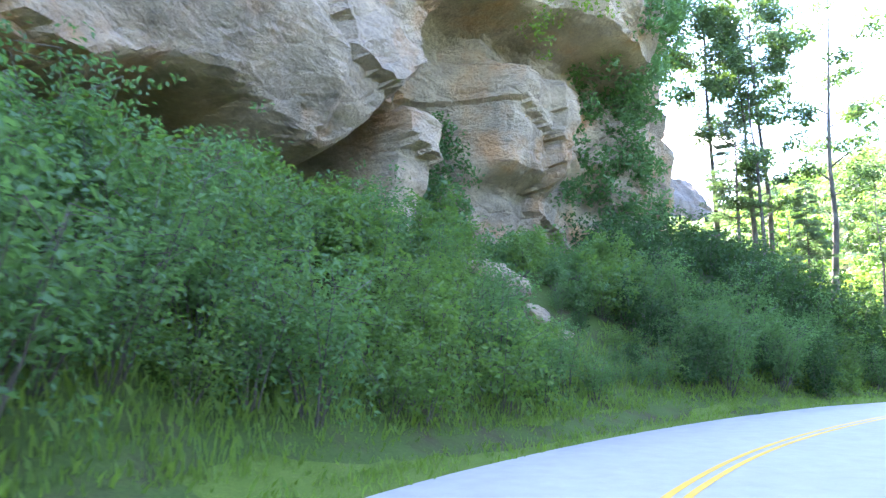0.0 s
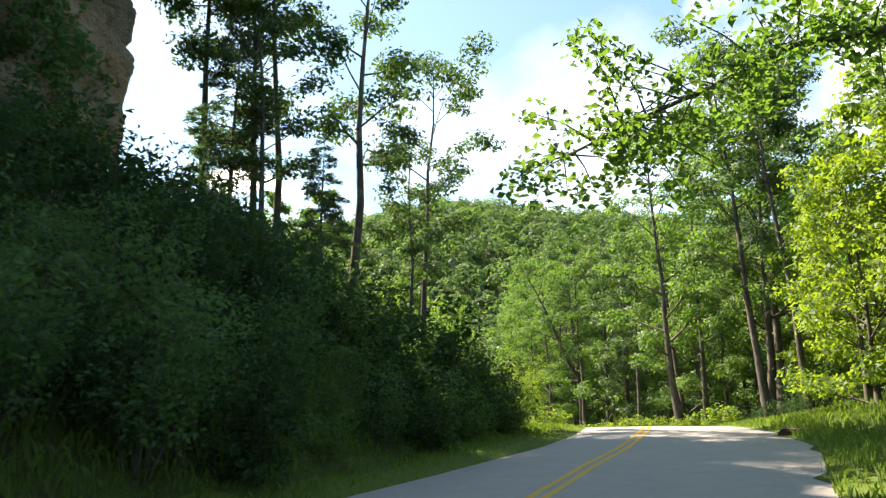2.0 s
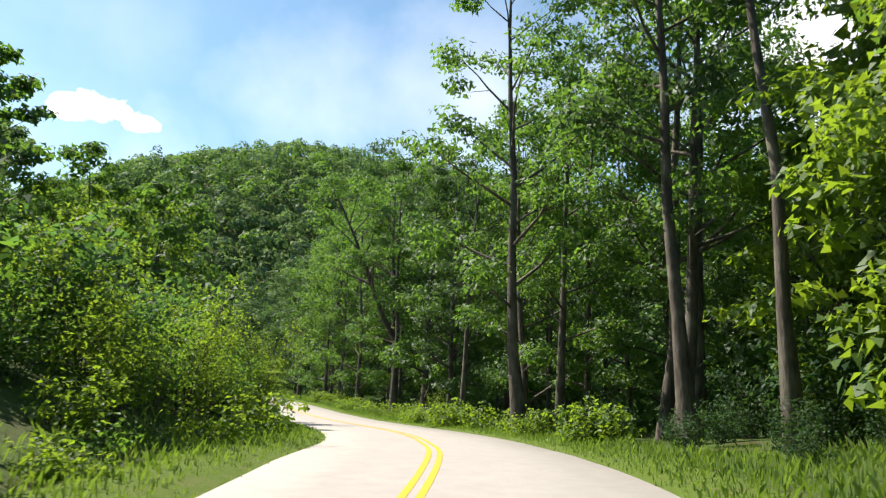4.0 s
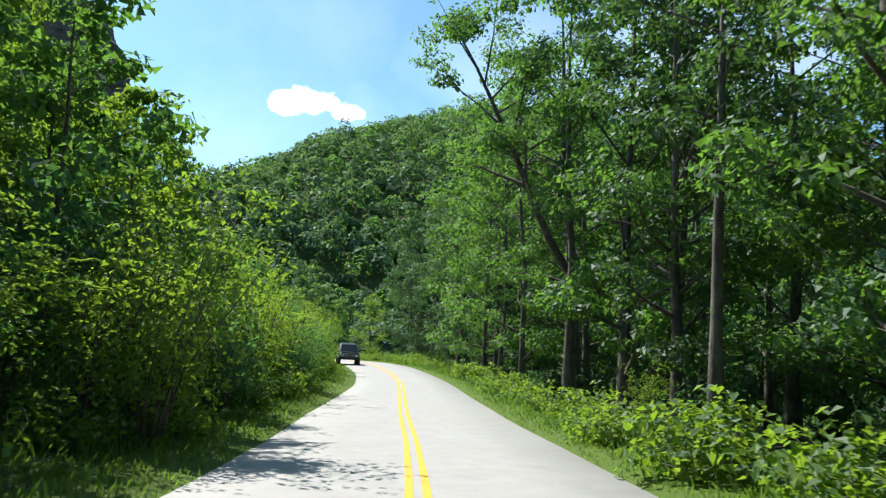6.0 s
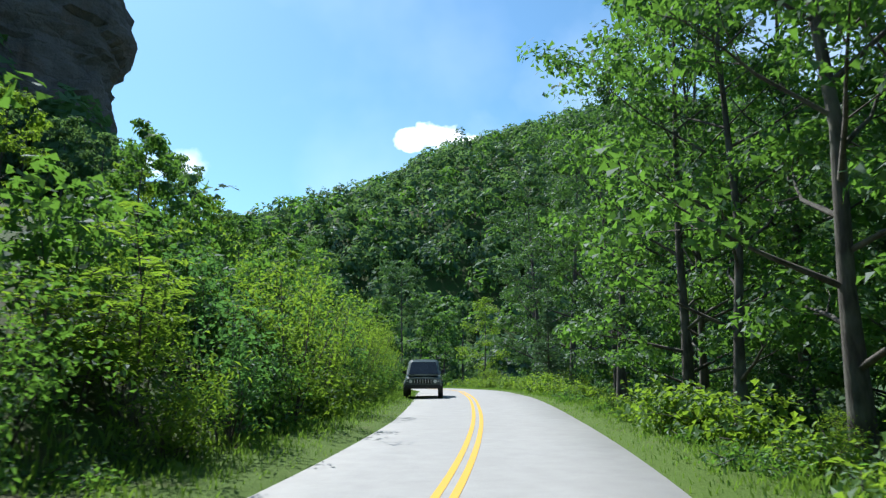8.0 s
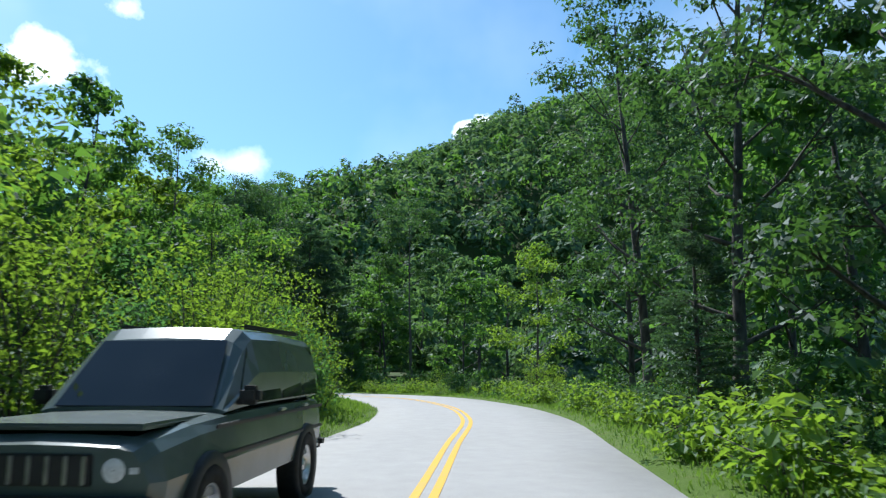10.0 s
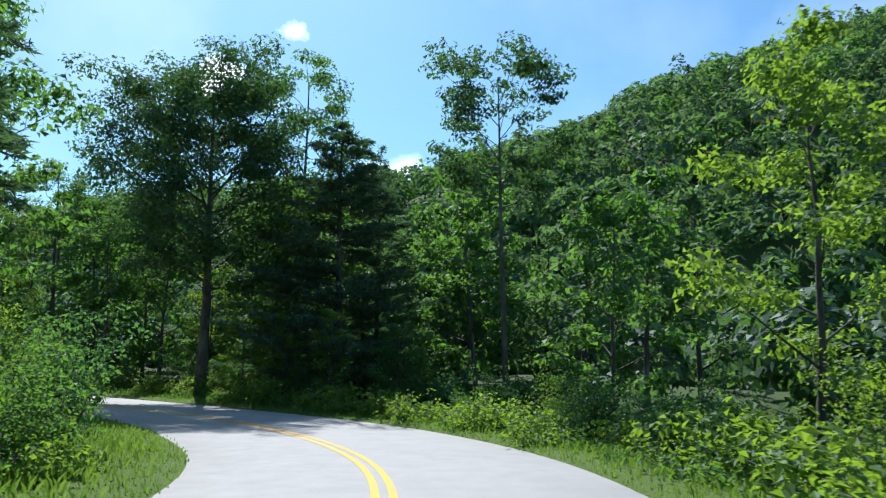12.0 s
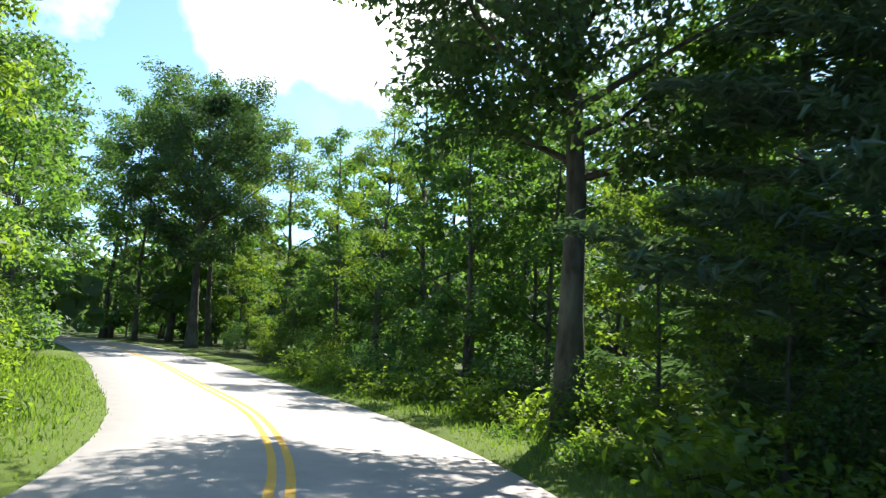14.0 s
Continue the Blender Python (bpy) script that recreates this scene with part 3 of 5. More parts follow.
BIG = [broad_tree(11, 21, 0.23, 0.24, 4.8, 19, 45, 0.275, LEAF, BARK, label="tall oak with a high leafy crown beside the road"),
       broad_tree(12, 19, 0.24, 0.18, 4.2, 20, 60, 0.215, LEAF_BRIGHT, BARK, label="tall maple with light green leaves beside the road"),
       broad_tree(13, 23, 0.34, 0.28, 5.4, 26, 46, 0.27, LEAF, BARK, fork=0.30, label="tall forked tree with a wide crown"),
       broad_tree(14, 17, 0.20, 0.10, 3.8, 21, 43, 0.265, LEAF, BARK, label="slender broadleaf tree leafy down to its lower trunk")]
MEDIUM = [broad_tree(21, 10.5, 0.12, 0.05, 3.1, 16, 34, 0.255, LEAF_BRIGHT, BARK, clump=0.9, twigs=2, label="young tree with bright green leaves at the wood's edge"),
          broad_tree(22, 8.5, 0.10, 0.05, 2.8, 16, 46, 0.23, LEAF, BARK, clump=0.85, twigs=2, label="small understorey tree with dense leaves"),
          broad_tree(23, 12.5, 0.13, 0.06, 3.2, 18, 36, 0.265, LEAF, BARK, clump=0.95, twigs=2, label="half-grown tree leafy to the ground")]
# Darker leaf colour gives these trees their shaded, backlit look.
THIN = [broad_tree(31, 18, 0.19, 0.42, 3.8, 14, 50, 0.24, LEAF_OAK_SHADED, BARK, 0.05, 1.0, "thin open-crowned tree standing against the sky", clump=0.9),
        broad_tree(32, 15, 0.15, 0.40, 3.2, 13, 50, 0.24, LEAF_OAK_SHADED, BARK, 0.07, 1.0, "thin leaning tree with a sparse crown", clump=0.85)]
HIGH = broad_tree(34, 23, 0.21, 0.62, 4.0, 16, 50, 0.28, LEAF_OAK_SHADED, BARK, 0.03, 1.0, "tall bare-stemmed tree with a dense high crown", clump=1.15, squash=0.6)
PINES = [pine_tree(41, 17, 0.20, 0.10, 3.6, "tall dark white pine with level boughs"),
         pine_tree(42, 13, 0.15, 0.42, 2.1, "slim dark hemlock with bare lower stem", -0.10, 60),
         pine_tree(43, 15, 0.18, 0.06, 3.2, "dense dark pine with boughs almost to the ground")]
# Leaves coloured darker to stand for shade at the wood's edge.
SHADY = broad_tree(16, 19, 0.24, 0.14, 4.4, 21, 50, 0.255, LEAF_OAK_SHADED, BARK, label="tall oak at the wood's edge, leaves coloured dark for shade")
OAK = broad_tree(15, 16.0, 0.30, 0.36, 6.4, 32, 72, 0.235, LEAF_OAK_SHADED, BARK, clump=1.12, squash=0.6, sprays=10, inner=0.12, twigs=5, label="wide-crowned dark oak at the bend of the road")
CANOPY = broad_tree(17, 20, 0.18, 0.10, 4.8, 26, 35, 0.28, LEAF, BARK, squash=0.5, label="tall dense-crowned tree shading the wood below")
SLIM = broad_tree(33, 13.6, 0.13, 0.62, 3.6, 18, 80, 0.21, LEAF_OAK_SHADED, BARK, 0.01, 1.0, "slim bare-stemmed tree with a small round crown", clump=0.75)
STONE_PINE = pine_tree(44, 13.2, 0.20, 0.05, 5.0, "broad soft-needled dark pine at the road's edge", -0.03, 78)
MEDIUM_BACK = [broad_tree(24, 10.5, 0.12, 0.05, 3.1, 16, 36, 0.32, LEAF_BRIGHT, BARK, clump=0.9, twigs=0, single=True, label="young light green tree inside the wood"),
               broad_tree(25, 12.0, 0.13, 0.06, 3.2, 17, 34, 0.33, LEAF, BARK, clump=0.95, twigs=0, single=True, label="half-grown leafy tree inside the wood")]
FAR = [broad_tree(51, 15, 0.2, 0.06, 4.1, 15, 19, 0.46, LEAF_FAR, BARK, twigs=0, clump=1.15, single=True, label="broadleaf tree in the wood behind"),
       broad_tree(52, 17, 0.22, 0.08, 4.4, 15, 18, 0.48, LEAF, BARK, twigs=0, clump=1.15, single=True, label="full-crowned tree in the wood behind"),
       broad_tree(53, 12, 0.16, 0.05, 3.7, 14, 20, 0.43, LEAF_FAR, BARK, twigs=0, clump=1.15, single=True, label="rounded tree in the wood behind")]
# Bushes whose dark leaf colour stands for deep shade.
SHADE_BUSH = [shrub(67, 3.0, 1.1, 9, 52, 0.25, LEAF_SHADE_DARK, "dense bush on the bank, leaves coloured dark for shade", 0.5, clump=0.5, single=True),
          shrub(68, 3.6, 1.2, 9, 46, 0.26, LEAF_SHADE_DARK, "tall bush on the bank, leaves coloured dark for shade", 0.5, clump=0.52)]
BUSH_BACK = [shrub(65, 3.0, 1.1, 9, 52, 0.26, LEAF_BLUE, "dense green bush higher on the bank", 0.7, clump=0.5, single=True),
             shrub(66, 3.6, 1.2, 9, 46, 0.27, LEAF, "tall green bush higher on the bank", 0.7, clump=0.52, single=True)]
BUSH = [shrub(61, 3.2, 1.1, 10, 66, 0.14, LEAF_BLUE, "dense green bush on the bank", 0.6, clump=0.48),
        shrub(62, 2.3, 1.0, 9, 76, 0.14, LEAF, "rounded green bush on the bank", 0.6, clump=0.45),
        shrub(63, 4.2, 1.2, 10, 72, 0.135, LEAF_BRIGHT, "tall arching bush with light green leaves", 0.6, clump=0.52),
        shrub(64, 2.8, 1.1, 10, 76, 0.19, LEAF_BRIGHT, "sumac-like bush with long narrow leaflets", 0.28, clump=0.48)]
def sumac(seed, high, stems, label):
    """A sumac: bare forked stems that carry long arching fronds, each with two rows of narrow leaflets."""
    r = np.random.RandomState(seed)
    wood, pts, leans = Wood(), [], []
    for i in range(stems):
        az = i * 2.4 + r.uniform(-0.5, 0.5)
        h = high * r.uniform(0.65, 1.0)
        stem = bent([0.1 * math.cos(az), 0.1 * math.sin(az), -0.15], [0.32 * math.cos(az), 0.32 * math.sin(az), 1.0], h, 7, r, 0.05, 0.09)
        wood.tube(stem[[0, 2, 4, 6]], 0.03 * np.array([1, 0.8, 0.6, 0.35]), 4)
        for k in range(15):
            u = 0.34 + 0.66 * k / 14
            p = np.array([np.interp(u, np.linspace(0, 1, 7), stem[:, j]) for j in range(3)])
            fa = k * 2.4 + r.uniform(-0.5, 0.5)
            out = np.array([math.cos(fa), math.sin(fa), 0.0])
            frond = bent(p, out + [0, 0, r.uniform(0.2, 0.55)], r.uniform(0.65, 0.95), 6, r, -0.14, 0.04)
            wood.tube(frond[[0, 3, 5]], [0.008, 0.006, 0.003], 3)
            across = np.array([-out[1], out[0], 0.0])
            for w in np.linspace(0.16, 1.0, 9):
                q = np.array([np.interp(w, np.linspace(0, 1, 6), frond[:, j]) for j in range(3)])
                for side in (1, -1):
                    pts.append(q + across * side * 0.085 + r.normal(0, 0.008, 3))
                    leans.append(across * side * 2.0 + out * 0.8)
    root = new("shrub")
    part("woody_frame", wood.mesh("woody_frame", BARK), root, "thin brown forked stems and leaf stalks")
    part("foliage", leaves_mesh("foliage", np.array(pts), 0.19, LEAF_BRIGHT, r, 0.30, 1.6, np.array(leans), 0.06), root, "layered fronds of narrow light green leaflets")
    return tagged(root, label, "shrub", "roadside bushes")


SUMAC = [sumac(81, 3.6, 4, "sumac bush with layered pinnate fronds on the bank"), sumac(82, 2.9, 5, "low sumac bush with arching pinnate fronds")]
WEED = [shrub(71, 0.95, 0.75, 8, 84, 0.135, LEAF_BRIGHT, "low roadside weeds with broad light green leaves", 0.66, "weed", 0.30, 0.8),
        shrub(72, 0.65, 0.7, 7, 80, 0.13, LEAF, "low leafy weeds along the verge", 0.55, "weed", 0.26, 0.7),
        shrub(73, 1.35, 0.8, 8, 70, 0.165, LEAF_BRIGHT, "roadside sapling with large light green leaves", 0.7, "weed", 0.34, 0.8)]


def overhanging_tree(x, y, tip):
    """A roadside tree that sends one long limb out over the road."""
    r = np.random.RandomState(91)
    root = broad_tree(92, 17, 0.26, 0.40, 4.0, 13, 46, 0.25, LEAF_BRIGHT, BARK, label="roadside tree with one long limb reaching over the road")
    z = float(land(x, y)[0])
    root.matrix_basis = pose(x, y, z - 0.05)
    a, b = np.array([0, 0, 7.2]), np.array([tip[0] - x, tip[1] - y, tip[2] - z])
    u = np.linspace(0, 1, 8)
    pts = a + np.outer(u, b - a) + np.outer(np.sin(u * np.pi), [0, 0, 0.9]) + r.normal(0, 0.10, (8, 3)) * np.sin(u * np.pi)[:, None]
    wood, cs = Wood(), []
    wood.tube(pts, 0.13 * (1 - 0.8 * u), 6)
    for k in range(105):
        w = r.uniform(0.15, 1.0)
        p = np.array([np.interp(w, u, pts[:, j]) for j in range(3)])
        q = p + r.normal(0, 1, 3) * [0.9, 0.9, 0.6] + [0, 0, 0.35 - 0.9 * w ** 3]
        wood.tube(np.array([p, (p + q) / 2 + [0, 0, 0.1], q]), [0.025, 0.015, 0.007], 4)
        cs.append(q)
    part("limb", wood.mesh("limb", BARK), root, "long crooked bough over the road")
    part("limb_foliage", leaves_mesh("limb_foliage", clump_points(np.array(cs), r.uniform(0.45, 0.85, len(cs)), 105, r, 0.7)[0], 0.19, LEAF, r, 0.7), root, "drooping green leaves")
    return root


STOCK = BIG + MEDIUM + MEDIUM_BACK + [OAK, SHADY, HIGH, CANOPY, SLIM, STONE_PINE] + THIN + PINES + FAR + BUSH + BUSH_BACK + SHADE_BUSH + SUMAC + WEED


def plant(ob, x, y, size=1.0, turn=0.0, lean=(0, 0), sink=0.05, used=set()):
    """Sets the plant, or a copy of it, on the ground."""
    z = float(land(x, y)[0]) - sink
    m = pose(x, y, z, lean[0], lean[1], turn) @ Matrix.Diagonal((size, size, size, 1))
    if ob.name not in used:
        used.add(ob.name)
        ob.matrix_basis = m
        return ob
    made = copy_thing(ob, pose(0, 0, 0))
    made.matrix_basis = m
    return made

# ---------------------------------------------------------------- rock walls


def rock_wall(name, line, low, high, nu, nv, shape, mat, seed, label, crest=lambda u: 1.0):
    """A weathered rock wall that follows a line of the plan. shape(u, v) gives how far it stands out, in metres, for shares along and up."""
    noise.seed_set(seed)
    L = spline([(*p, 0) for p in line], nu)[:, :2]
    tn = np.gradient(L, axis=0)
    tn /= np.linalg.norm(tn, axis=1)[:, None]
    out = np.stack([tn[:, 1], -tn[:, 0]], 1)
    V = np.empty((nu, nv, 3))
    for i in range(nu):
        u = i / (nu - 1)
        for j in range(nv):
            v = j / (nv - 1)
            z = low + (high - low) * v * crest(u)
            p = Vector((L[i, 0], L[i, 1], z))
            warp = noise.noise(p * 0.12) * 2.5
            tz = z + 0.22 * p.x + 0.26 * p.y
            bed = noise.noise(Vector((p.x * 0.10, p.y * 0.10, tz * 0.40 + warp * 0.4)))
            block = noise.cell(Vector((p.x * 0.16 + warp * 0.2, p.y * 0.16, tz * 0.30 + warp * 0.4)))
            ledge = noise.noise(Vector((p.x * 0.2, p.y * 0.2, tz * 1.7)))
            d = shape(u, v) + bed * 0.9 + block * 0.55 + ledge * 0.14 + noise.fractal(p * 0.8, 0.8, 2.1, 6) * 0.24
            V[i, j] = [L[i, 0] + out[i, 0] * d, L[i, 1] + out[i, 1] * d, z + noise.noise(p * 0.3) * 0.7 + climb(L[i, 0], L[i, 1])]
    ob = new(name, mesh_of(name, V.reshape(-1, 3), grid_faces(nu, nv), mat, False))
    ob.data.flip_normals()
    return tagged(ob, label, "cliff", kind="structure"), V, out


def bump_at(u, v, cu, cv, wu, wv):
    return math.exp(-((u - cu) / wu) ** 2 - ((v - cv) / wv) ** 2)


def edge(a, b, v):
    t = min(max((v - a) / (b - a), 0.0), 1.0)
    return t * t * (3 - 2 * t)


def within(v, lo, hi, soft):
    return edge(lo - soft, lo + soft, v) * (1 - edge(hi - soft, hi + soft, v))


def first_shape(u, v):
    """An overhanging brow above a hollow, a standing pillar, and a cleft before the last block."""
    under = 0.25 + 0.105 * edge(0.385, 0.45, u) + 0.02 * math.sin(u * 60)
    d = -3.4 + 2.2 * v
    d += 3.8 * edge(under - 0.02, under + 0.035, v) * within(u, 0.10, 0.452, 0.012) * (1 - 0.5 * edge(0.55, 0.8, v))
    d -= 2.6 * within(v, 0.10, under - 0.01, 0.03) * within(u, 0.22, 0.42, 0.02)
    d += 4.3 * within(v, -0.2, 0.345, 0.015) * within(u, 0.428, 0.458, 0.006) * (1.15 - 1.2 * v)
    d -= 1.6 * within(v, 0.0, 0.6, 0.04) * within(u, 0.464, 0.520, 0.012)
    d += 2.0 * within(v, 0.33, 0.545, 0.02) * within(u, 0.530, 0.602, 0.012)
    d += 3.9 * edge(0.60, 0.63, v) * within(u, 0.44, 0.70, 0.03)
    d += 1.6 * within(v, 0.15, 0.55, 0.05) * within(u, 0.68, 0.80, 0.02)
    return d


_, WALL, WALL_OUT = rock_wall("cliff_near", [(-21.94, -7.24), (-18.79, 4.43), (-14.78, 14.98), (-9.07, 23.26), (-2.09, 29.86), (4.76, 35.46), (10.55, 40.7), (15.49, 43.54), (17.46, 46.8), (14.97, 54.22)],
          2.0, 27, 250, 120, first_shape, ROCK, 5, "overhanging tan and grey sandstone cliff above the bank")


def second_shape(u, v):
    return -2.0 + 3.0 * math.sin(v * 2.6) - 4.5 * max(0.0, v - 0.8) / 0.2 * 0.7 - 1.5 * bump_at(u, v, 0.8, 0.45, 0.3, 0.07)


rock_wall("cliff_far", [(45.5, 114.2), (49.5, 116), (53, 117.5), (59.3, 121.5), (60.5, 126), (56, 131), (52, 132)], 10, 37, 110, 70, second_shape, ROCK_DARK, 9, "dark rounded sandstone knob above the trees",
          lambda u: (0.62 + 0.38 * edge(0.0, 0.30, u)) * (1 - 0.6 * edge(0.72, 1.0, u)))


def boulder(seed, size, squash, label):
    """A weathered block with flat-broken sides."""
    noise.seed_set(seed)
    bm = bmesh.new()
    bmesh.ops.create_icosphere(bm, subdivisions=4, radius=1.0)
    r = np.random.RandomState(seed)
    cuts = [Vector(c).normalized() for c in r.normal(0, 1, (9, 3))]
    for q in bm.verts:
        d = q.co.normalized()
        k = min([1.15] + [0.7 / max(d.dot(c), 0.3) for c in cuts])
        q.co = d * (k * (1 + 0.10 * noise.fractal(d * 2.2, 1, 2, 4) + 0.05 * noise.fractal(d * 7.0, 1, 2, 3)))
        step = math.floor(q.co.z * 3.0 + 0.5) / 3.0 * 0.6 + q.co.z * 0.4
        q.co = Vector((q.co.x * size * 1.25, q.co.y * size * 0.85, step * size * squash))
    me = bpy.data.meshes.new("boulder")
    bm.to_mesh(me)
    bm.free()
    me.materials.append(ROCK)
    return tagged(new("boulder", me), label, "boulder", "rocks on the bank")


slab = boulder(3, 0.95, 0.36, "grey sandstone slab half buried in the bank")
slab.matrix_basis = pose(0.62, 26.1, float(land(0.62, 26.1)[0]) + 0.05, 25, 10, 40)
for x, y, k, a in ((1.4, 24.9, 0.75, 80), (-0.5, 26.6, 0.6, 10), (0.9, 25.5, 0.6, 140), (2.0, 24.4, 0.4, 30)):
    b = copy_thing(slab, pose(0, 0, 0))
    b.matrix_basis = pose(x, y, float(land(x, y)[0]), 18, -12, a) @ Matrix.Diagonal((k, k, k, 1))
stone = boulder(8, 0.8, 0.35, "low weathered stone in the grass beside the road")
stone.data.materials[0] = ROCK_DARK
stone.matrix_basis = pose(28.96, 27.31, float(land(28.96, 27.31)[0]) - 0.05, 0, 0, 40)


def ivy(name, lo, hi, low, high, patches, per, size, mat, seed, label, out=0.25):
    """Vines and bushes that cling to the rock, between two shares along and up the wall."""
    r = np.random.RandomState(seed)
    cs, rs = [], []
    for k in range(patches):
        i, j = int(r.uniform(lo, hi) * (WALL.shape[0] - 1)), int(r.uniform(low, high) * (WALL.shape[1] - 1))
        q = WALL[i, j].copy()
        q[:2] += WALL_OUT[i] * out
        for m in range(3):
            cs.append(q + r.normal(0, 0.6, 3) - [0, 0, 0.3 * m])
            rs.append(r.uniform(0.4, 0.95))
    ob = new(name, leaves_mesh(name, clump_points(np.array(cs), np.array(rs), per, r, 0.9)[0], size, mat, r, 0.6, 0.3))
    return tagged(ob, label, "vines", kind="stuff")


ivy("cliff_vines", 0.625, 0.735, 0.12, 0.98, 150, 75, 0.30, LEAF_BLUE, 4, "dark green vines hanging over the rock's edge")
ivy("cliff_vines", 0.47, 0.524, 0.08, 0.40, 90, 75, 0.24, LEAF_BLUE, 5, "dark green vines in the cleft of the rock", 0.9)
ivy("cliff_vines", 0.50, 0.56, 0.62, 0.78, 14, 60, 0.22, LEAF_BRIGHT, 6, "light green plants hanging from the brow")
ivy("cliff_vines", 0.20, 0.62, 0.02, 0.14, 70, 60, 0.2, LEAF, 7, "green plants along the foot of the rock")

# ---------------------------------------------------------------- the oncoming car
CAR_PAINT = Nodes("car_paint")
CAR_PAINT = CAR_PAINT.finish(CAR_PAINT.ramp(CAR_PAINT.noise(3.0, 4), [(0.3, (0.075, 0.10, 0.095)), (0.7, (0.105, 0.135, 0.128))]), 0.22, None, 0.5)
RUBBER = Nodes("tyre_rubber")
RUBBER = RUBBER.finish(RUBBER.ramp(RUBBER.noise(20, 4), [(0.3, (0.014, 0.014, 0.014)), (0.7, (0.035, 0.034, 0.032))]), 0.85, None, 0.3)
STEEL = Nodes("bright_metal")
STEEL.bsdf.inputs["Metallic"].default_value = 0.9
STEEL = STEEL.finish(STEEL.ramp(STEEL.noise(14, 4), [(0.3, (0.42, 0.43, 0.44)), (0.7, (0.62, 0.63, 0.64))]), 0.28, None, 0.5)
DARK_GLASS = Nodes("car_glass")
DARK_GLASS = DARK_GLASS.finish(DARK_GLASS.ramp(DARK_GLASS.noise(2, 2), [(0.3, (0.010, 0.013, 0.014)), (0.7, (0.020, 0.024, 0.026))]), 0.05, None, 0.6)
LENS = Nodes("lamp_lens")
LENS = LENS.finish(LENS.ramp(LENS.noise(30, 3), [(0.3, (0.55, 0.57, 0.58)), (0.7, (0.75, 0.77, 0.78))]), 0.12, None, 0.5)
PLASTIC = Nodes("black_plastic")
PLASTIC = PLASTIC.finish(PLASTIC.ramp(PLASTIC.noise(25, 4), [(0.3, (0.018, 0.018, 0.019)), (0.7, (0.032, 0.032, 0.033))]), 0.55, None, 0.4)


def loft(sections, mat, name):
    """A skin over cross sections along the car. Each: (along, half width low, half width high, bottom, top)."""
    V, n = [], 16
    for a, wl_, wh, zb, zt in sections:
        zm, r = zb + (zt - zb) * 0.45, min(0.10, (zt - zb) * 0.3)
        half = [(0.0, zb), (wl_ * 0.8, zb), (wl_ - 0.02, zb + r * 0.5), (wl_, zm), (wl_ * 0.4 + wh * 0.6, zt - r), (wh * 0.97, zt - r * 0.25), (wh * 0.82, zt), (wh * 0.4, zt + 0.012), (0.0, zt + 0.018)]
        ring = half + [(-y, z) for y, z in reversed(half[1:-1])]
        V += [(a, y, z) for y, z in ring]
    k, m = len(V) // len(sections), len(sections)
    F = [(i * k + j, i * k + (j + 1) % k, (i + 1) * k + (j + 1) % k, (i + 1) * k + j) for i in range(m - 1) for j in range(k)]
    F += [tuple(range(k))[::-1], tuple((m - 1) * k + j for j in range(k))]
    return mesh_of(name, V, F, mat, False)


def block(name, x0, x1, y0, y1, z0, z1, mat, soft=0.02):
    bm = bmesh.new()
    bmesh.ops.create_cube(bm, size=1.0)
    for v in bm.verts:
        v.co = Vector(((x0 + x1) / 2 + v.co.x * (x1 - x0), (y0 + y1) / 2 + v.co.y * (y1 - y0), (z0 + z1) / 2 + v.co.z * (z1 - z0)))
    bmesh.ops.bevel(bm, geom=bm.edges[:], offset=min(soft, 0.45 * min(x1 - x0, y1 - y0, z1 - z0)), segments=2, affect="EDGES")
    me = bpy.data.meshes.new(name)
    bm.to_mesh(me)
    bm.free()
    me.materials.append(mat)
    return me


def turned(name, profile, mat, y0, side):
    """A round part about the axle: profile of (radius, out)."""
    n, V = 28, []
    for rad, out in profile:
        V += [(rad * math.cos(i * 2 * math.pi / n), y0 + out * side, rad * math.sin(i * 2 * math.pi / n)) for i in range(n)]
    F = [(a * n + i, a * n + (i + 1) % n, (a + 1) * n + (i + 1) % n, (a + 1) * n + i) for a in range(len(profile) - 1) for i in range(n)]
    return mesh_of(name, V, F, mat, True)


def pane(name, corners, mat, thick=0.012):
    c = [Vector(p) for p in corners]
    n = (c[1] - c[0]).cross(c[2] - c[0]).normalized() * thick
    V = [tuple(p) for p in c] + [tuple(p - n) for p in c]
    k = len(c)
    F = [tuple(range(k)), tuple(range(2 * k - 1, k - 1, -1))] + [(i, i + k, (i + 1) % k + k, (i + 1) % k) for i in range(k)]
    return mesh_of(name, V, F, mat)


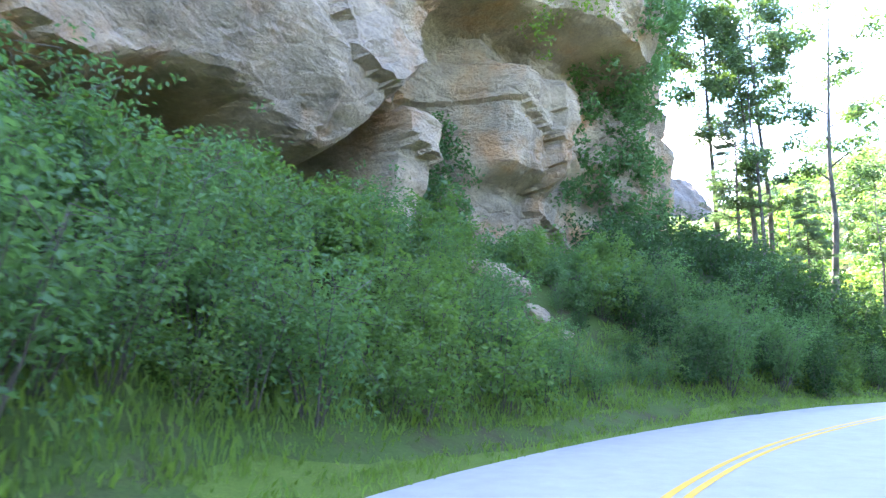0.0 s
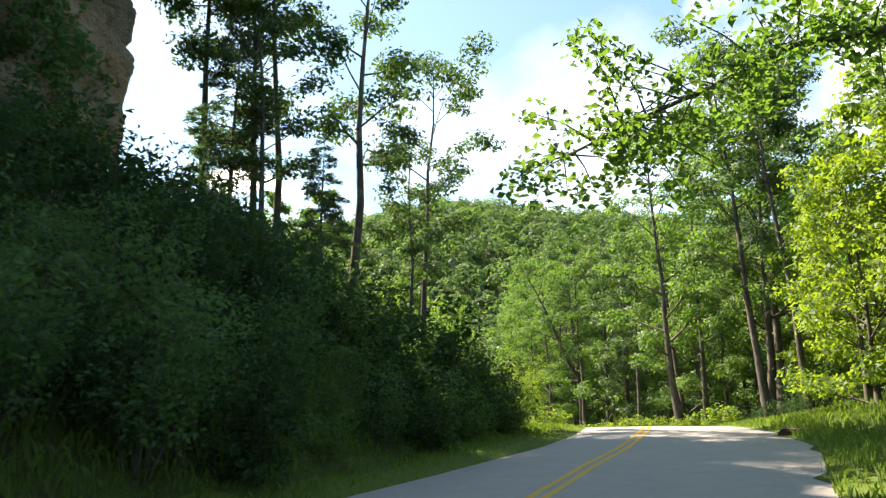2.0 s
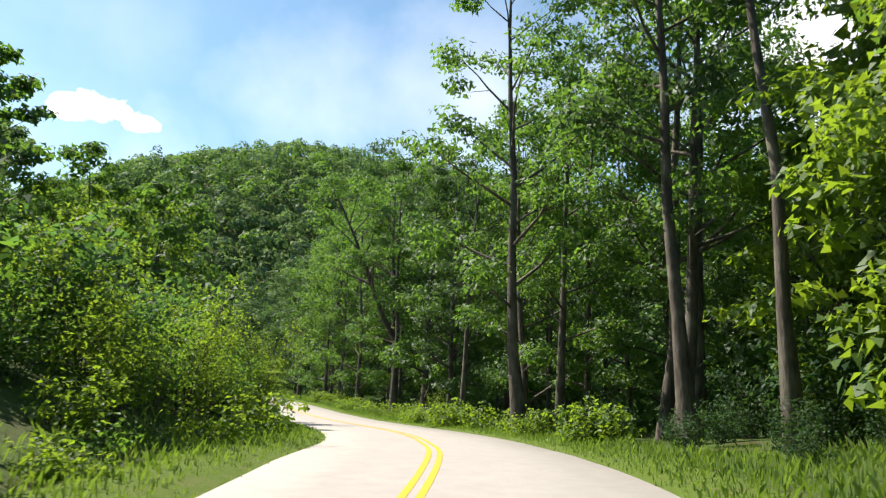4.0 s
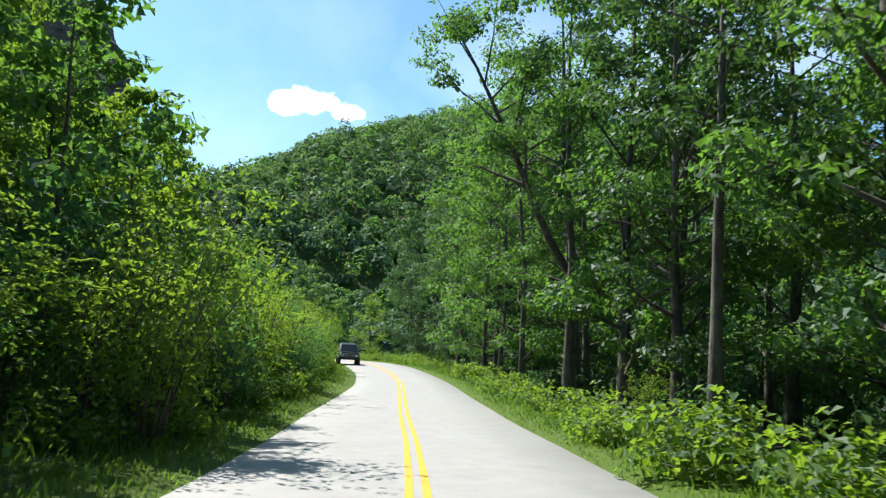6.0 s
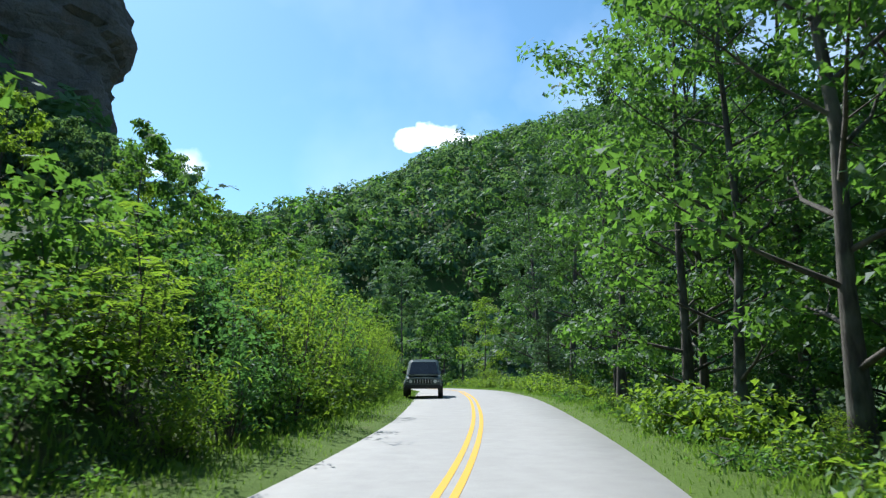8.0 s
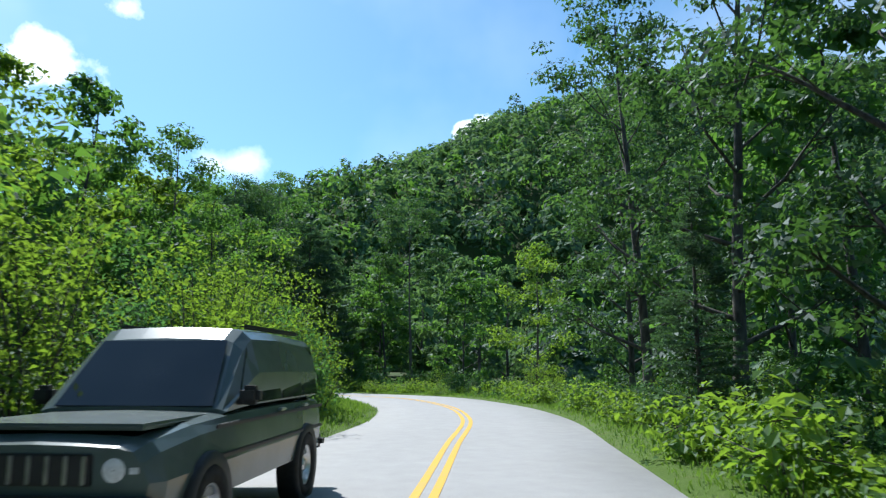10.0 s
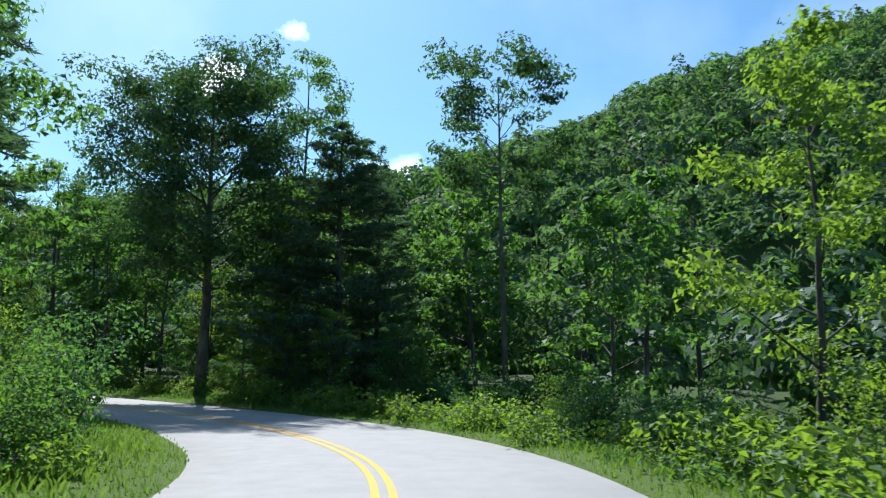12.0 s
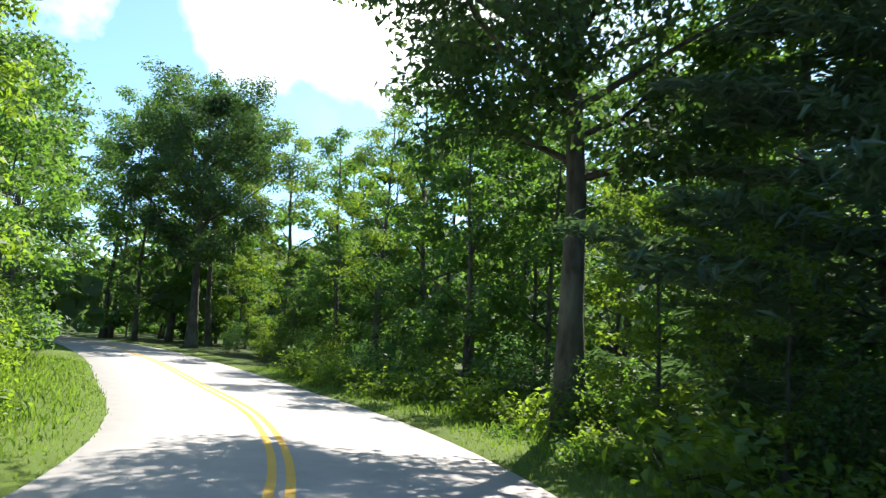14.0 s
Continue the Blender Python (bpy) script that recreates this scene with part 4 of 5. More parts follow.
def oncoming_car():
    """A boxy dark off-road car, nose towards +x, wheels on the ground at z = 0."""
    car = new("car")
    body = part("body", loft([(-2.20, 0.70, 0.66, 0.52, 0.96), (-2.12, 0.84, 0.80, 0.42, 1.04), (-1.2, 0.89, 0.85, 0.40, 1.06), (0.6, 0.89, 0.85, 0.40, 1.06), (0.85, 0.89, 0.84, 0.40, 1.05), (1.5, 0.88, 0.80, 0.42, 1.02), (2.02, 0.86, 0.76, 0.45, 0.96), (2.16, 0.80, 0.70, 0.50, 0.90)], CAR_PAINT, "body"), car, "grey-green glossy paint")
    cabin = part("cabin", loft([(-2.12, 0.78, 0.62, 1.03, 1.66), (-2.0, 0.80, 0.66, 1.03, 1.74), (-0.6, 0.82, 0.68, 1.03, 1.78), (0.15, 0.82, 0.66, 1.03, 1.77), (0.32, 0.82, 0.64, 1.03, 1.66), (0.88, 0.80, 0.74, 1.03, 1.08)], CAR_PAINT, "cabin"), car, "grey-green roof and pillars")
    part("windscreen", pane("windscreen", [(0.885, -0.68, 1.10), (0.885, 0.68, 1.10), (0.36, 0.58, 1.655), (0.36, -0.58, 1.655)], DARK_GLASS), cabin, "dark raked glass")
    part("rear_window", pane("rear_window", [(-2.145, 0.62, 1.12), (-2.145, -0.62, 1.12), (-2.12, -0.54, 1.60), (-2.12, 0.54, 1.60)], DARK_GLASS), cabin, "dark glass")
    for s in (1, -1):
        for x0, x1, t0, t1 in ((-0.55, 0.66, -0.55, 0.22), (-1.35, -0.63, -1.35, -0.63), (-2.0, -1.43, -1.95, -1.43)):
            pts = [(x0, 0.828 * s, 1.10), (x1, 0.822 * s, 1.10), (t1, 0.715 * s, 1.63), (t0, 0.725 * s, 1.65)]
            part("side_window", pane("side_window", pts if s < 0 else pts[::-1], DARK_GLASS), cabin, "dark side glass")
        part("headlight", turned("headlight", [(0.005, 0.0), (0.07, 0.0), (0.10, -0.02), (0.115, -0.06)], LENS, 0, -1), car, "round clear lamp").matrix_basis = pose(2.165, 0.56 * s, 0.76, 0, 0, 90)
        part("indicator", block("indicator", 2.08, 2.17, 0.70 * s - 0.05, 0.70 * s + 0.05, 0.72, 0.80, LENS, 0.02), car, "small clear lamp")
        mirror = part("wing_mirror", block("wing_mirror", 0.58, 0.72, 0.92 * s - 0.09, 0.92 * s + 0.09, 1.10, 1.26, PLASTIC, 0.04), car, "black plastic mirror")
        part("mirror_arm", block("mirror_arm", 0.62, 0.67, 0.82 * s - 0.05, 0.82 * s + 0.05, 1.10, 1.14, PLASTIC, 0.01), mirror)
        for z0 in (0.72, 0.95):
            part("side_trim", block("side_trim", -1.95, 1.3, 0.892 * s - 0.008, 0.892 * s + 0.012, z0, z0 + 0.035, PLASTIC, 0.006), car, "black rubbing strip")
        for x in (-0.45, -1.30):
            part("door_handle", block("door_handle", x, x + 0.16, 0.885 * s - 0.02, 0.885 * s + 0.03, 0.99, 1.02, STEEL, 0.01), car, "metal handle")
        for x in (1.36, -1.32):
            part("wheel_arch", turned("wheel_arch", [(0.33, 0.0), (0.42, 0.0), (0.43, -0.03), (0.42, -0.22)], PLASTIC, 0, s), car, "black wheel arch").matrix_basis = pose(x, 0.905 * s, 0.37)
            wheel = new("wheel")
            wheel.parent = car
            wheel.matrix_basis = pose(x, 0.80 * s, 0.355)
            tagged(wheel)
            part("tyre", turned("tyre", [(0.21, 0.09), (0.25, 0.115), (0.33, 0.11), (0.355, 0.07), (0.355, -0.07), (0.33, -0.11), (0.21, -0.11)], RUBBER, 0, s), wheel, "black rubber tyre")
            part("rim", turned("rim", [(0.005, 0.07), (0.06, 0.075), (0.075, 0.04), (0.17, 0.03), (0.195, 0.085), (0.215, 0.09), (0.215, -0.08)], STEEL, 0, s), wheel, "bright metal rim")
    part("bonnet", block("bonnet", 0.95, 2.06, -0.70, 0.70, 1.0, 1.045, CAR_PAINT, 0.03), car, "flat grey-green bonnet")
    grille = part("grille", block("grille", 2.12, 2.185, -0.42, 0.42, 0.66, 0.86, PLASTIC, 0.01), car, "black slotted grille")
    for k in range(7):
        part("grille_bar", block("grille_bar", 2.17, 2.20, -0.375 + k * 0.125 - 0.012, -0.375 + k * 0.125 + 0.012, 0.67, 0.85, STEEL, 0.005), grille, "bright upright bar")
    part("front_bumper", block("front_bumper", 2.08, 2.30, -0.86, 0.86, 0.44, 0.60, PLASTIC, 0.05), car, "black front bumper")
    part("rear_bumper", block("rear_bumper", -2.32, -2.12, -0.86, 0.86, 0.44, 0.60, PLASTIC, 0.05), car, "black rear bumper")
    for s in (1, -1):
        part("roof_rail", block("roof_rail", -1.8, 0.0, 0.60 * s - 0.02, 0.60 * s + 0.02, 1.775, 1.82, PLASTIC, 0.015), car, "black roof rail")
    return tagged(car, "grey-green boxy off-road car on the oncoming lane", "car")


CAR_S = 165.0
cx, cy = place(CAR_S, 2.2)
ax, ay = place(CAR_S + 1.5, 2.2)
bx, by = place(CAR_S - 1.5, 2.2)
oncoming_car().matrix_basis = pose(cx, cy, float(land(cx, cy)[0]) + 0.075, 0, 0, math.degrees(math.atan2(by - ay, bx - ax)))

# ---------------------------------------------------------------- planting
rnd = np.random.RandomState(77)
taken = []


def free(x, y, gap):
    return all((x - a) ** 2 + (y - b) ** 2 > gap * gap for a, b in taken)


def set_tree(ob, x, y, size=1.0, turn=0.0, lean=(0, 0)):
    taken.append((x, y))
    return plant(ob, x, y, size, turn, lean)


# single trees that stand out
for ob, x, y, size, turn in (
        (THIN[0], 23.82, 42.47, 1.2, 20), (THIN[1], 28.11, 42.78, 1.05, 200), (PINES[1], 22.38, 42.27, 0.68, 0), (THIN[0], 20.92, 44.8, 1.1, 130),
        (PINES[1], 19.73, 44.97, 1.0, 70), (THIN[1], 20.38, 43.16, 1.05, 10), (THIN[1], 24.95, 39.69, 0.7, 300),
        (HIGH, 19.54, 46.51, 1.0, 0), (HIGH, 22.13, 45.54, 0.95, 100), (HIGH, 16.82, 49.41, 1.1, 30),
        (HIGH, 42.7, 32.4, 0.85, 10), (THIN[0], 44.6, 35.2, 1.15, 130), (MEDIUM[0], 34.0, 26.8, 0.8, 60), (MEDIUM[0], 38.4, 27.6, 0.95, 200), (BIG[3], 40.0, 25.6, 1.0, 90), (BIG[0], 46.6, 36.2, 0.9, 60), (BIG[0], 49.0, 42.7, 1.0, 200), (BIG[0], 49.0, 36.5, 1.1, 110), (BIG[0], 52.5, 38.8, 1.05, 20), (BIG[3], 56.5, 47.0, 1.0, 290), (THIN[0], 65.2, 62.6, 1.1, 70), (THIN[1], 58.8, 52.2, 1.1, 160), (MEDIUM[0], 44.2, 59.2, 0.75, 260),
        (BIG[2], 69.2, 65.9, 0.92, 150), (BIG[3], 72.0, 67.6, 1.0, 40), (BIG[3], 64.4, 59.2, 1.1, 220), (BIG[3], 67.2, 59.0, 1.05, 100), (BIG[1], 68.8, 55.5, 1.0, 300),
        (BIG[3], 76.4, 72.6, 1.0, 20), (SHADY, 81.4, 80.5, 0.95, 80), (BIG[3], 87.5, 91.5, 0.9, 160), (SHADY, 88.0, 97.6, 1.0, 40), (SHADY, 90.4, 105.4, 1.0, 200), (PINES[2], 86.6, 102.6, 0.46, 10), (SHADY, 93.0, 112.6, 0.95, 10), (SHADY, 96.5, 118.5, 0.8, 70),
        (OAK, 80.2, 147.6, 0.93, 30), (FAR[1], 66.0, 169.0, 0.8, 0), (FAR[1], 60.0, 173.0, 0.8, 90), (FAR[1], 54.0, 177.0, 0.85, 180), (FAR[1], 72.0, 165.0, 0.75, 30), (FAR[0], 78.0, 160.5, 0.8, 0), (FAR[1], 97.5, 110.0, 0.9, 0), (FAR[1], 94.5, 104.5, 0.95, 80), (FAR[1], 99.5, 114.5, 0.8, 200), (STONE_PINE, 86.2, 146.2, 1.05, 0), (PINES[0], 88.2, 149.5, 0.76, 60), (PINES[2], 83.0, 152.6, 0.75, 200), (BIG[0], 83.8, 152.0, 0.86, 70), (SLIM, 92.2, 138.4, 1.0, 0), (MEDIUM[0], 95.4, 126.4, 0.9, 10),
        (PINES[1], 78.3, 127.5, 0.85, 0), (MEDIUM[1], 78.3, 121.0, 0.85, 0), (MEDIUM[2], 76.6, 117.6, 0.62, 80), (MEDIUM[0], 76.2, 124.0, 0.78, 150), (MEDIUM[2], 75.0, 113.6, 0.6, 210), (BIG[3], 69.0, 161.6, 0.82, 30), (BIG[1], 64.2, 165.2, 0.74, 0), (BIG[3], 58.5, 169.5, 0.85, 80), (BIG[1], 52.0, 172.0, 0.85, 160), (BIG[0], 44.2, 173.5, 0.95, 0), (OAK, 47.4, 168.8, 1.05, 0), (FAR[1], 33.0, 173.0, 1.1, 0), (CANOPY, 30.5, 175.5, 1.1, 40), (CANOPY, 37.2, 172.6, 1.0, 150), (FAR[1], 37.0, 176.0, 1.1, 90), (FAR[0], 27.0, 168.0, 1.2, 20), (FAR[1], 41.0, 178.5, 1.1, 200),
        (MEDIUM[2], 73.2, 157.5, 0.85, 30), (MEDIUM[2], 76.4, 156.6, 0.85, 200), (MEDIUM[0], 79.6, 152.6, 0.6, 100), (MEDIUM[1], 88.6, 141.6, 0.42, 50), (MEDIUM[0], 84.0, 143.9, 0.34, 10), (MEDIUM[0], 82.2, 145.6, 0.4, 150), (MEDIUM[0], 86.0, 142.0, 0.36, 250),
        (MEDIUM[0], 66.0, 143.0, 0.9, 0), (MEDIUM[2], 61.8, 146.8, 0.85, 50), (BIG[1], 60.0, 142.5, 0.7, 0), (MEDIUM[0], 67.8, 138.2, 0.9, 90), (MEDIUM[1], 57.0, 150.2, 1.1, 0), (MEDIUM[2], 52.0, 152.6, 1.15, 0), (MEDIUM[2], 71.0, 136.0, 0.7, 0), (BIG[3], 46.5, 157.0, 0.9, 130), (BIG[3], 41.0, 160.5, 0.95, 20), 
        (BIG[0], 31.74, 19.04, 1.0, 90), (BIG[3], 35.2, 22.09, 1.0, 180)):
    set_tree(ob, x, y, size, turn)


overhanging_tree(25.04, 18.07, (18.9, 27.3, 6.0))
taken.append((25.04, 18.07))


# ground round the slabs on the bank where no bush grows
BARE = ((0.4, 26.2), (1.2, 25.0), (1.6, 24.2), (2.2, 23.6), (2.6, 24.4))


def scatter(kinds, lo, hi, near, deep, count, gap, sizes, side, group=None):
    """Plants set at random along a stretch of the road, between two offsets on one side of it."""
    done = tries = 0
    while done < count and tries < count * 30:
        tries += 1
        s, d = rnd.uniform(lo, hi), rnd.uniform(near, deep) * side
        x, y = place(s, d)
        so, do, _ = road_of(x, y)
        if abs(do[0]) < near * 0.93 or not free(x, y, gap) or any((x - a) ** 2 + (y - b) ** 2 < 0.75 for a, b in BARE):
            continue
        taken.append((x, y))
        low = 0.55 if side > 0 and 57 < so[0] < 62 else 1.0
        plant(kinds[rnd.randint(len(kinds))], x, y, rnd.uniform(*sizes) * low, rnd.uniform(0, 360), rnd.uniform(-3, 3, 2))
        done += 1


def thicket(name, kinds, lo, hi, near, deep, count, gap, sizes, side, label):
    """Back rows of bushes grown into one another: one mass of stems and leaves."""
    V, F, M, mats, n0, done, tries, at = [], [], [], [], 0, 0, 0, []
    while done < count and tries < count * 30:
        tries += 1
        x, y = place(rnd.uniform(lo, hi), rnd.uniform(near, deep) * side)
        so, do, _ = road_of(x, y)
        if abs(do[0]) < near * 0.93 or not all((x - a) ** 2 + (y - b) ** 2 > gap * gap for a, b in at):
            continue
        at.append((x, y))
        done += 1
        if any((x - a) ** 2 + (y - b) ** 2 < 1.1 ** 2 for a, b in BARE):
            continue
        kind = kinds[rnd.randint(len(kinds))]
        m = np.array(pose(x, y, float(land(x, y)[0]) - 0.05, 0, 0, rnd.uniform(0, 360))) * 1.0
        k = rnd.uniform(*sizes)
        for ob in kind.children:
            me = ob.data
            co = np.empty(len(me.vertices) * 3)
            me.vertices.foreach_get("co", co)
            V.append((co.reshape(-1, 3) * k) @ m[:3, :3].T + m[:3, 3])
            if me.materials[0] not in mats:
                mats.append(me.materials[0])
            for f in me.polygons:
                F.append([v + n0 for v in f.vertices])
            M += [mats.index(me.materials[0])] * len(me.polygons)
            n0 += len(me.vertices)
    return tagged(new(name, mesh_of(name, np.vstack(V), F, mats, False, M)), label, "undergrowth", kind="stuff")


S_START = along(0, 0)
# right of the road
scatter([BIG[1], FAR[0], BIG[0], FAR[0]], S_CLIFF - 4, S_BEND + 6, 9, 22, 7, 3.2, (0.75, 1.0), -1)
scatter([MEDIUM[0], MEDIUM_BACK[0], MEDIUM_BACK[0]], S_CLIFF - 4, S_BEND + 10, 8.5, 20, 14, 2.6, (0.7, 1.0), -1)
scatter([CANOPY, BIG[0], CANOPY, SHADY], S_BEND + 8, S_LAST - 24, 6.9, 9.5, 12, 3.6, (0.85, 1.05), -1)
scatter([CANOPY], S_BEND + 4, S_LAST - 24, 9.5, 16, 12, 3.6, (0.8, 1.05), -1)
scatter(MEDIUM, S_BEND + 22, S_LAST - 20, 6.6, 8, 5, 4.0, (0.5, 0.8), -1)
scatter(MEDIUM, S_LAST - 20, S_LAST + 6, 8.5, 14, 5, 2.6, (0.32, 0.45), -1)
scatter(MEDIUM, S_LAST + 34, S_LAST + 70, 8.2, 11, 7, 2.4, (0.5, 0.7), -1)
scatter([MEDIUM_BACK[1]], S_LAST + 12, S_LAST + 90, 11, 16, 18, 2.4, (0.75, 1.0), -1)
scatter(FAR, S_CLIFF - 6, S_LAST - 24, 15, 23, 20, 3.4, (0.75, 1.15), -1)
scatter(FAR, S_LAST + 14, S_LAST + 70, 15, 23, 16, 3.4, (0.65, 0.85), -1)
scatter([MEDIUM[0], MEDIUM_BACK[0]], S_CLIFF + 2, S_BEND + 3, 7.5, 14, 9, 2.0, (0.8, 1.1), -1)
scatter([FAR[1]], S_BEND, S_BEND + 24, 13, 22, 8, 3.0, (0.8, 1.1), -1)
# Unseen trees by the first bend, added to keep sky light off the bank.
scatter(FAR, 26, 60, 7.5, 17, 22, 3.0, (0.8, 1.1), -1)
# left of the road
scatter(MEDIUM, S_BEND + 14, S_BEND + 28, 10.5, 13.5, 5, 2.2, (0.4, 0.55), 1)
scatter(MEDIUM_BACK, S_BEND + 21, S_BEND + 34, 8, 13, 8, 2.0, (0.6, 0.8), 1)
scatter(MEDIUM_BACK, S_BEND + 32, S_MID - 10, 10, 16, 9, 2.4, (0.5, 0.68), 1)
scatter([MEDIUM_BACK[0], MEDIUM_BACK[0], MEDIUM_BACK[1]], S_MID - 10, S_LAST - 16, 9, 15, 12, 2.4, (0.36, 0.52), 1)
scatter(MEDIUM_BACK, S_LAST - 16, S_LAST - 4, 9, 15, 5, 2.4, (0.5, 0.72), 1)
scatter(FAR, S_BEND + 20, S_BEND + 34, 13, 22, 8, 3.0, (0.5, 0.7), 1)
scatter(FAR, S_BEND + 34, S_MID, 15, 24, 12, 3.4, (0.32, 0.5), 1)
scatter(FAR, S_MID, S_MID + 24, 15, 24, 12, 3.4, (0.32, 0.46), 1)
scatter(FAR, S_MID + 24, S_LAST - 4, 15, 24, 9, 3.4, (0.5, 0.75), 1)
scatter([MEDIUM[0], MEDIUM[2], MEDIUM_BACK[0], BIG[3]], S_LAST + 2, S_LAST + 70, 6.8, 14, 16, 2.4, (0.6, 0.9), 1)
# bushes
taken = []
scatter([BUSH[0], BUSH[0], BUSH[1]], 32, 70, 4.4, 7.8, 112, 0.74, (0.5, 0.85), 1)
scatter([BUSH[0], SHADE_BUSH[1], SHADE_BUSH[1], BUSH[1]], 70, S_CLIFF + 8, 5.1, 7.6, 18, 1.05, (0.5, 0.85), 1)
scatter([BUSH[0], SHADE_BUSH[1], SHADE_BUSH[1], BUSH[1]], 67, 84, 3.9, 5.4, 24, 0.9, (0.42, 0.66), 1)
scatter([BUSH[0], BUSH[1], SHADE_BUSH[1]], 56, 68, 4.7, 7.6, 20, 0.6, (0.38, 0.6), 1)
thicket("undergrowth", BUSH_BACK, 32, 66, 7.2, 13.5, 84, 0.85, (0.36, 0.58), 1, "dense green undergrowth on the bank below the cliff")
thicket("undergrowth", BUSH_BACK, 54, 66, 8.0, 15.0, 34, 0.9, (0.3, 0.5), 1, "low green undergrowth at the foot of the cliff")
# Bank shade is put into the leaf colour of these thickets.
thicket("undergrowth", SHADE_BUSH[:1], 66, 78, 7.2, 13.5, 30, 1.0, (0.6, 0.9), 1, "thicket on the shaded bank, leaves coloured dark for shade")
thicket("undergrowth", SHADE_BUSH[:1], 76, S_CLIFF + 9, 5.6, 13.5, 34, 1.0, (0.7, 1.0), 1, "low thicket on the shaded bank, leaves coloured dark for shade")
scatter([BUSH[2], BUSH[1], BUSH[3], BUSH[2], BUSH[0]], S_CLIFF + 14, S_BEND + 20, 5.4, 8.4, 30, 1.0, (0.5, 0.85), 1)
scatter([BUSH[2], BUSH[1], BUSH[3], BUSH[2], BUSH[0]], S_BEND + 20, S_MID, 4.15, 6.6, 30, 1.1, (0.6, 1.0), 1)
scatter([BUSH[2], BUSH[1], BUSH[0], BUSH[2], BUSH[0]], S_MID, S_LAST - 8, 4.4, 6.6, 30, 1.1, (0.65, 0.95), 1)
thicket("undergrowth", BUSH_BACK, S_CLIFF + 12, S_LAST + 2, 7.0, 10.0, 46, 1.3, (0.75, 1.15), 1, "dense green undergrowth climbing the bank")
scatter(SUMAC, S_BEND + 12, S_MID + 4, 4.9, 6.6, 15, 0.9, (0.8, 1.15), 1)
scatter([BUSH[2], BUSH[0], BUSH[3], BUSH[1]], S_LAST, S_LAST + 28, 4.7, 6.2, 22, 0.9, (0.5, 0.8), 1)
scatter(BUSH, S_LAST, S_LAST + 45, 5.8, 8, 18, 1.5, (0.6, 1.0), 1)
# Leaf colour darkened to give the wood a shaded floor.
thicket("undergrowth", SHADE_BUSH[:1], S_BEND - 2, S_BEND + 24, 8.5, 17, 18, 1.8, (0.6, 0.9), -1, "undergrowth coloured dark for the shade of the wood")
thicket("undergrowth", SHADE_BUSH[:1], S_BEND, S_BEND + 16, 5.6, 9.0, 16, 1.2, (0.22, 0.4), -1, "low undergrowth along the verge, coloured dark for shade")
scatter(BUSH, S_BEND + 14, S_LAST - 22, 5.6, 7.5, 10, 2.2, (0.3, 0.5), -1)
scatter([BUSH[2], BUSH[1], SHADE_BUSH[1], BUSH[0]], S_LAST - 22, S_LAST + 12, 5.3, 7.4, 32, 1.05, (0.34, 0.52), -1)
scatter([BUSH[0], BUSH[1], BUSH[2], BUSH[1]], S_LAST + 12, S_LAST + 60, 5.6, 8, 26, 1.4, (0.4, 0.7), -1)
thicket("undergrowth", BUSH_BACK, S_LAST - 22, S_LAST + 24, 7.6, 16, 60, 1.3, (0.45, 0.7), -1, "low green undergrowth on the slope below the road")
thicket("undergrowth", SHADE_BUSH[:1], S_BEND + 24, S_LAST - 22, 8.0, 14, 18, 2.2, (0.4, 0.7), -1, "undergrowth under the roadside trees, coloured dark for shade")
thicket("undergrowth", BUSH_BACK, S_LAST + 22, S_LAST + 60, 8.0, 14, 14, 1.7, (0.5, 0.8), -1, "green undergrowth under the roadside trees")
scatter(WEED, S_BEND + 9, S_LAST + 40, 3.75, 5.6, 170, 0.5, (0.55, 1.05), -1)
scatter(WEED, S_CLIFF + 8, S_LAST + 30, 4.2, 5.6, 60, 0.8, (0.6, 1.1), 1)

for ob in STOCK:
    if ob.matrix_basis.translation.length < 0.01:
        for piece in list(ob.children) + [ob]:
            bpy.data.objects.remove(piece)

# grass on the verges
gr = np.random.RandomState(5)


def grass(name, lo, hi, near, deep, side, count, tall):
    s, d = gr.uniform(lo, hi, count), near + (deep - near) * gr.uniform(0, 1, count) ** 1.25
    i = np.searchsorted(CS, s).clip(0, len(CS) - 1)
    x, y = CL[i, 0] + LEFT[i, 0] * d * side + gr.normal(0, 0.3, count), CL[i, 1] + LEFT[i, 1] * d * side + gr.normal(0, 0.3, count)
    _, dd, _ = road_of(x, y)
    keep = np.abs(dd) > near - 0.08 + (extra_left(s) if side > 0 else extra_right(s))
    x, y, d = x[keep], y[keep], np.abs(dd[keep])
    z = land(x, y) + 0.03
    n = len(x)
    h = tall * gr.uniform(0.4, 1.3, n) * np.interp(d, [near, near + 0.5, deep], [0.45, 0.8, 1.5])
    az, ln = gr.uniform(0, 6.28, n), gr.uniform(0.1, 0.7, n) * h
    w = 0.008 + 0.014 * gr.uniform(0, 1, n)
    ca, sa = np.cos(az), np.sin(az)
    b1 = np.stack([x - sa * w, y + ca * w, z - 0.04], 1)
    b2 = np.stack([x + sa * w, y - ca * w, z - 0.04], 1)
    m = np.stack([x + ca * ln * 0.35, y + sa * ln * 0.35, z + h * 0.65], 1)
    tip = np.stack([x + ca * ln, y + sa * ln, z + h], 1)
    V = np.stack([b1, b2, m + (b2 - b1) * 0.3, tip], 1).reshape(-1, 3)
    k = np.arange(n) * 4
    F = np.concatenate([np.stack([k, k + 1, k + 2], 1), np.stack([k, k + 2, k + 3], 1)], 0)
    ob = new(name, mesh_of(name, V, F, BLADE))
    return tagged(ob, "green grass growing along the road's edge", "grass", kind="stuff")


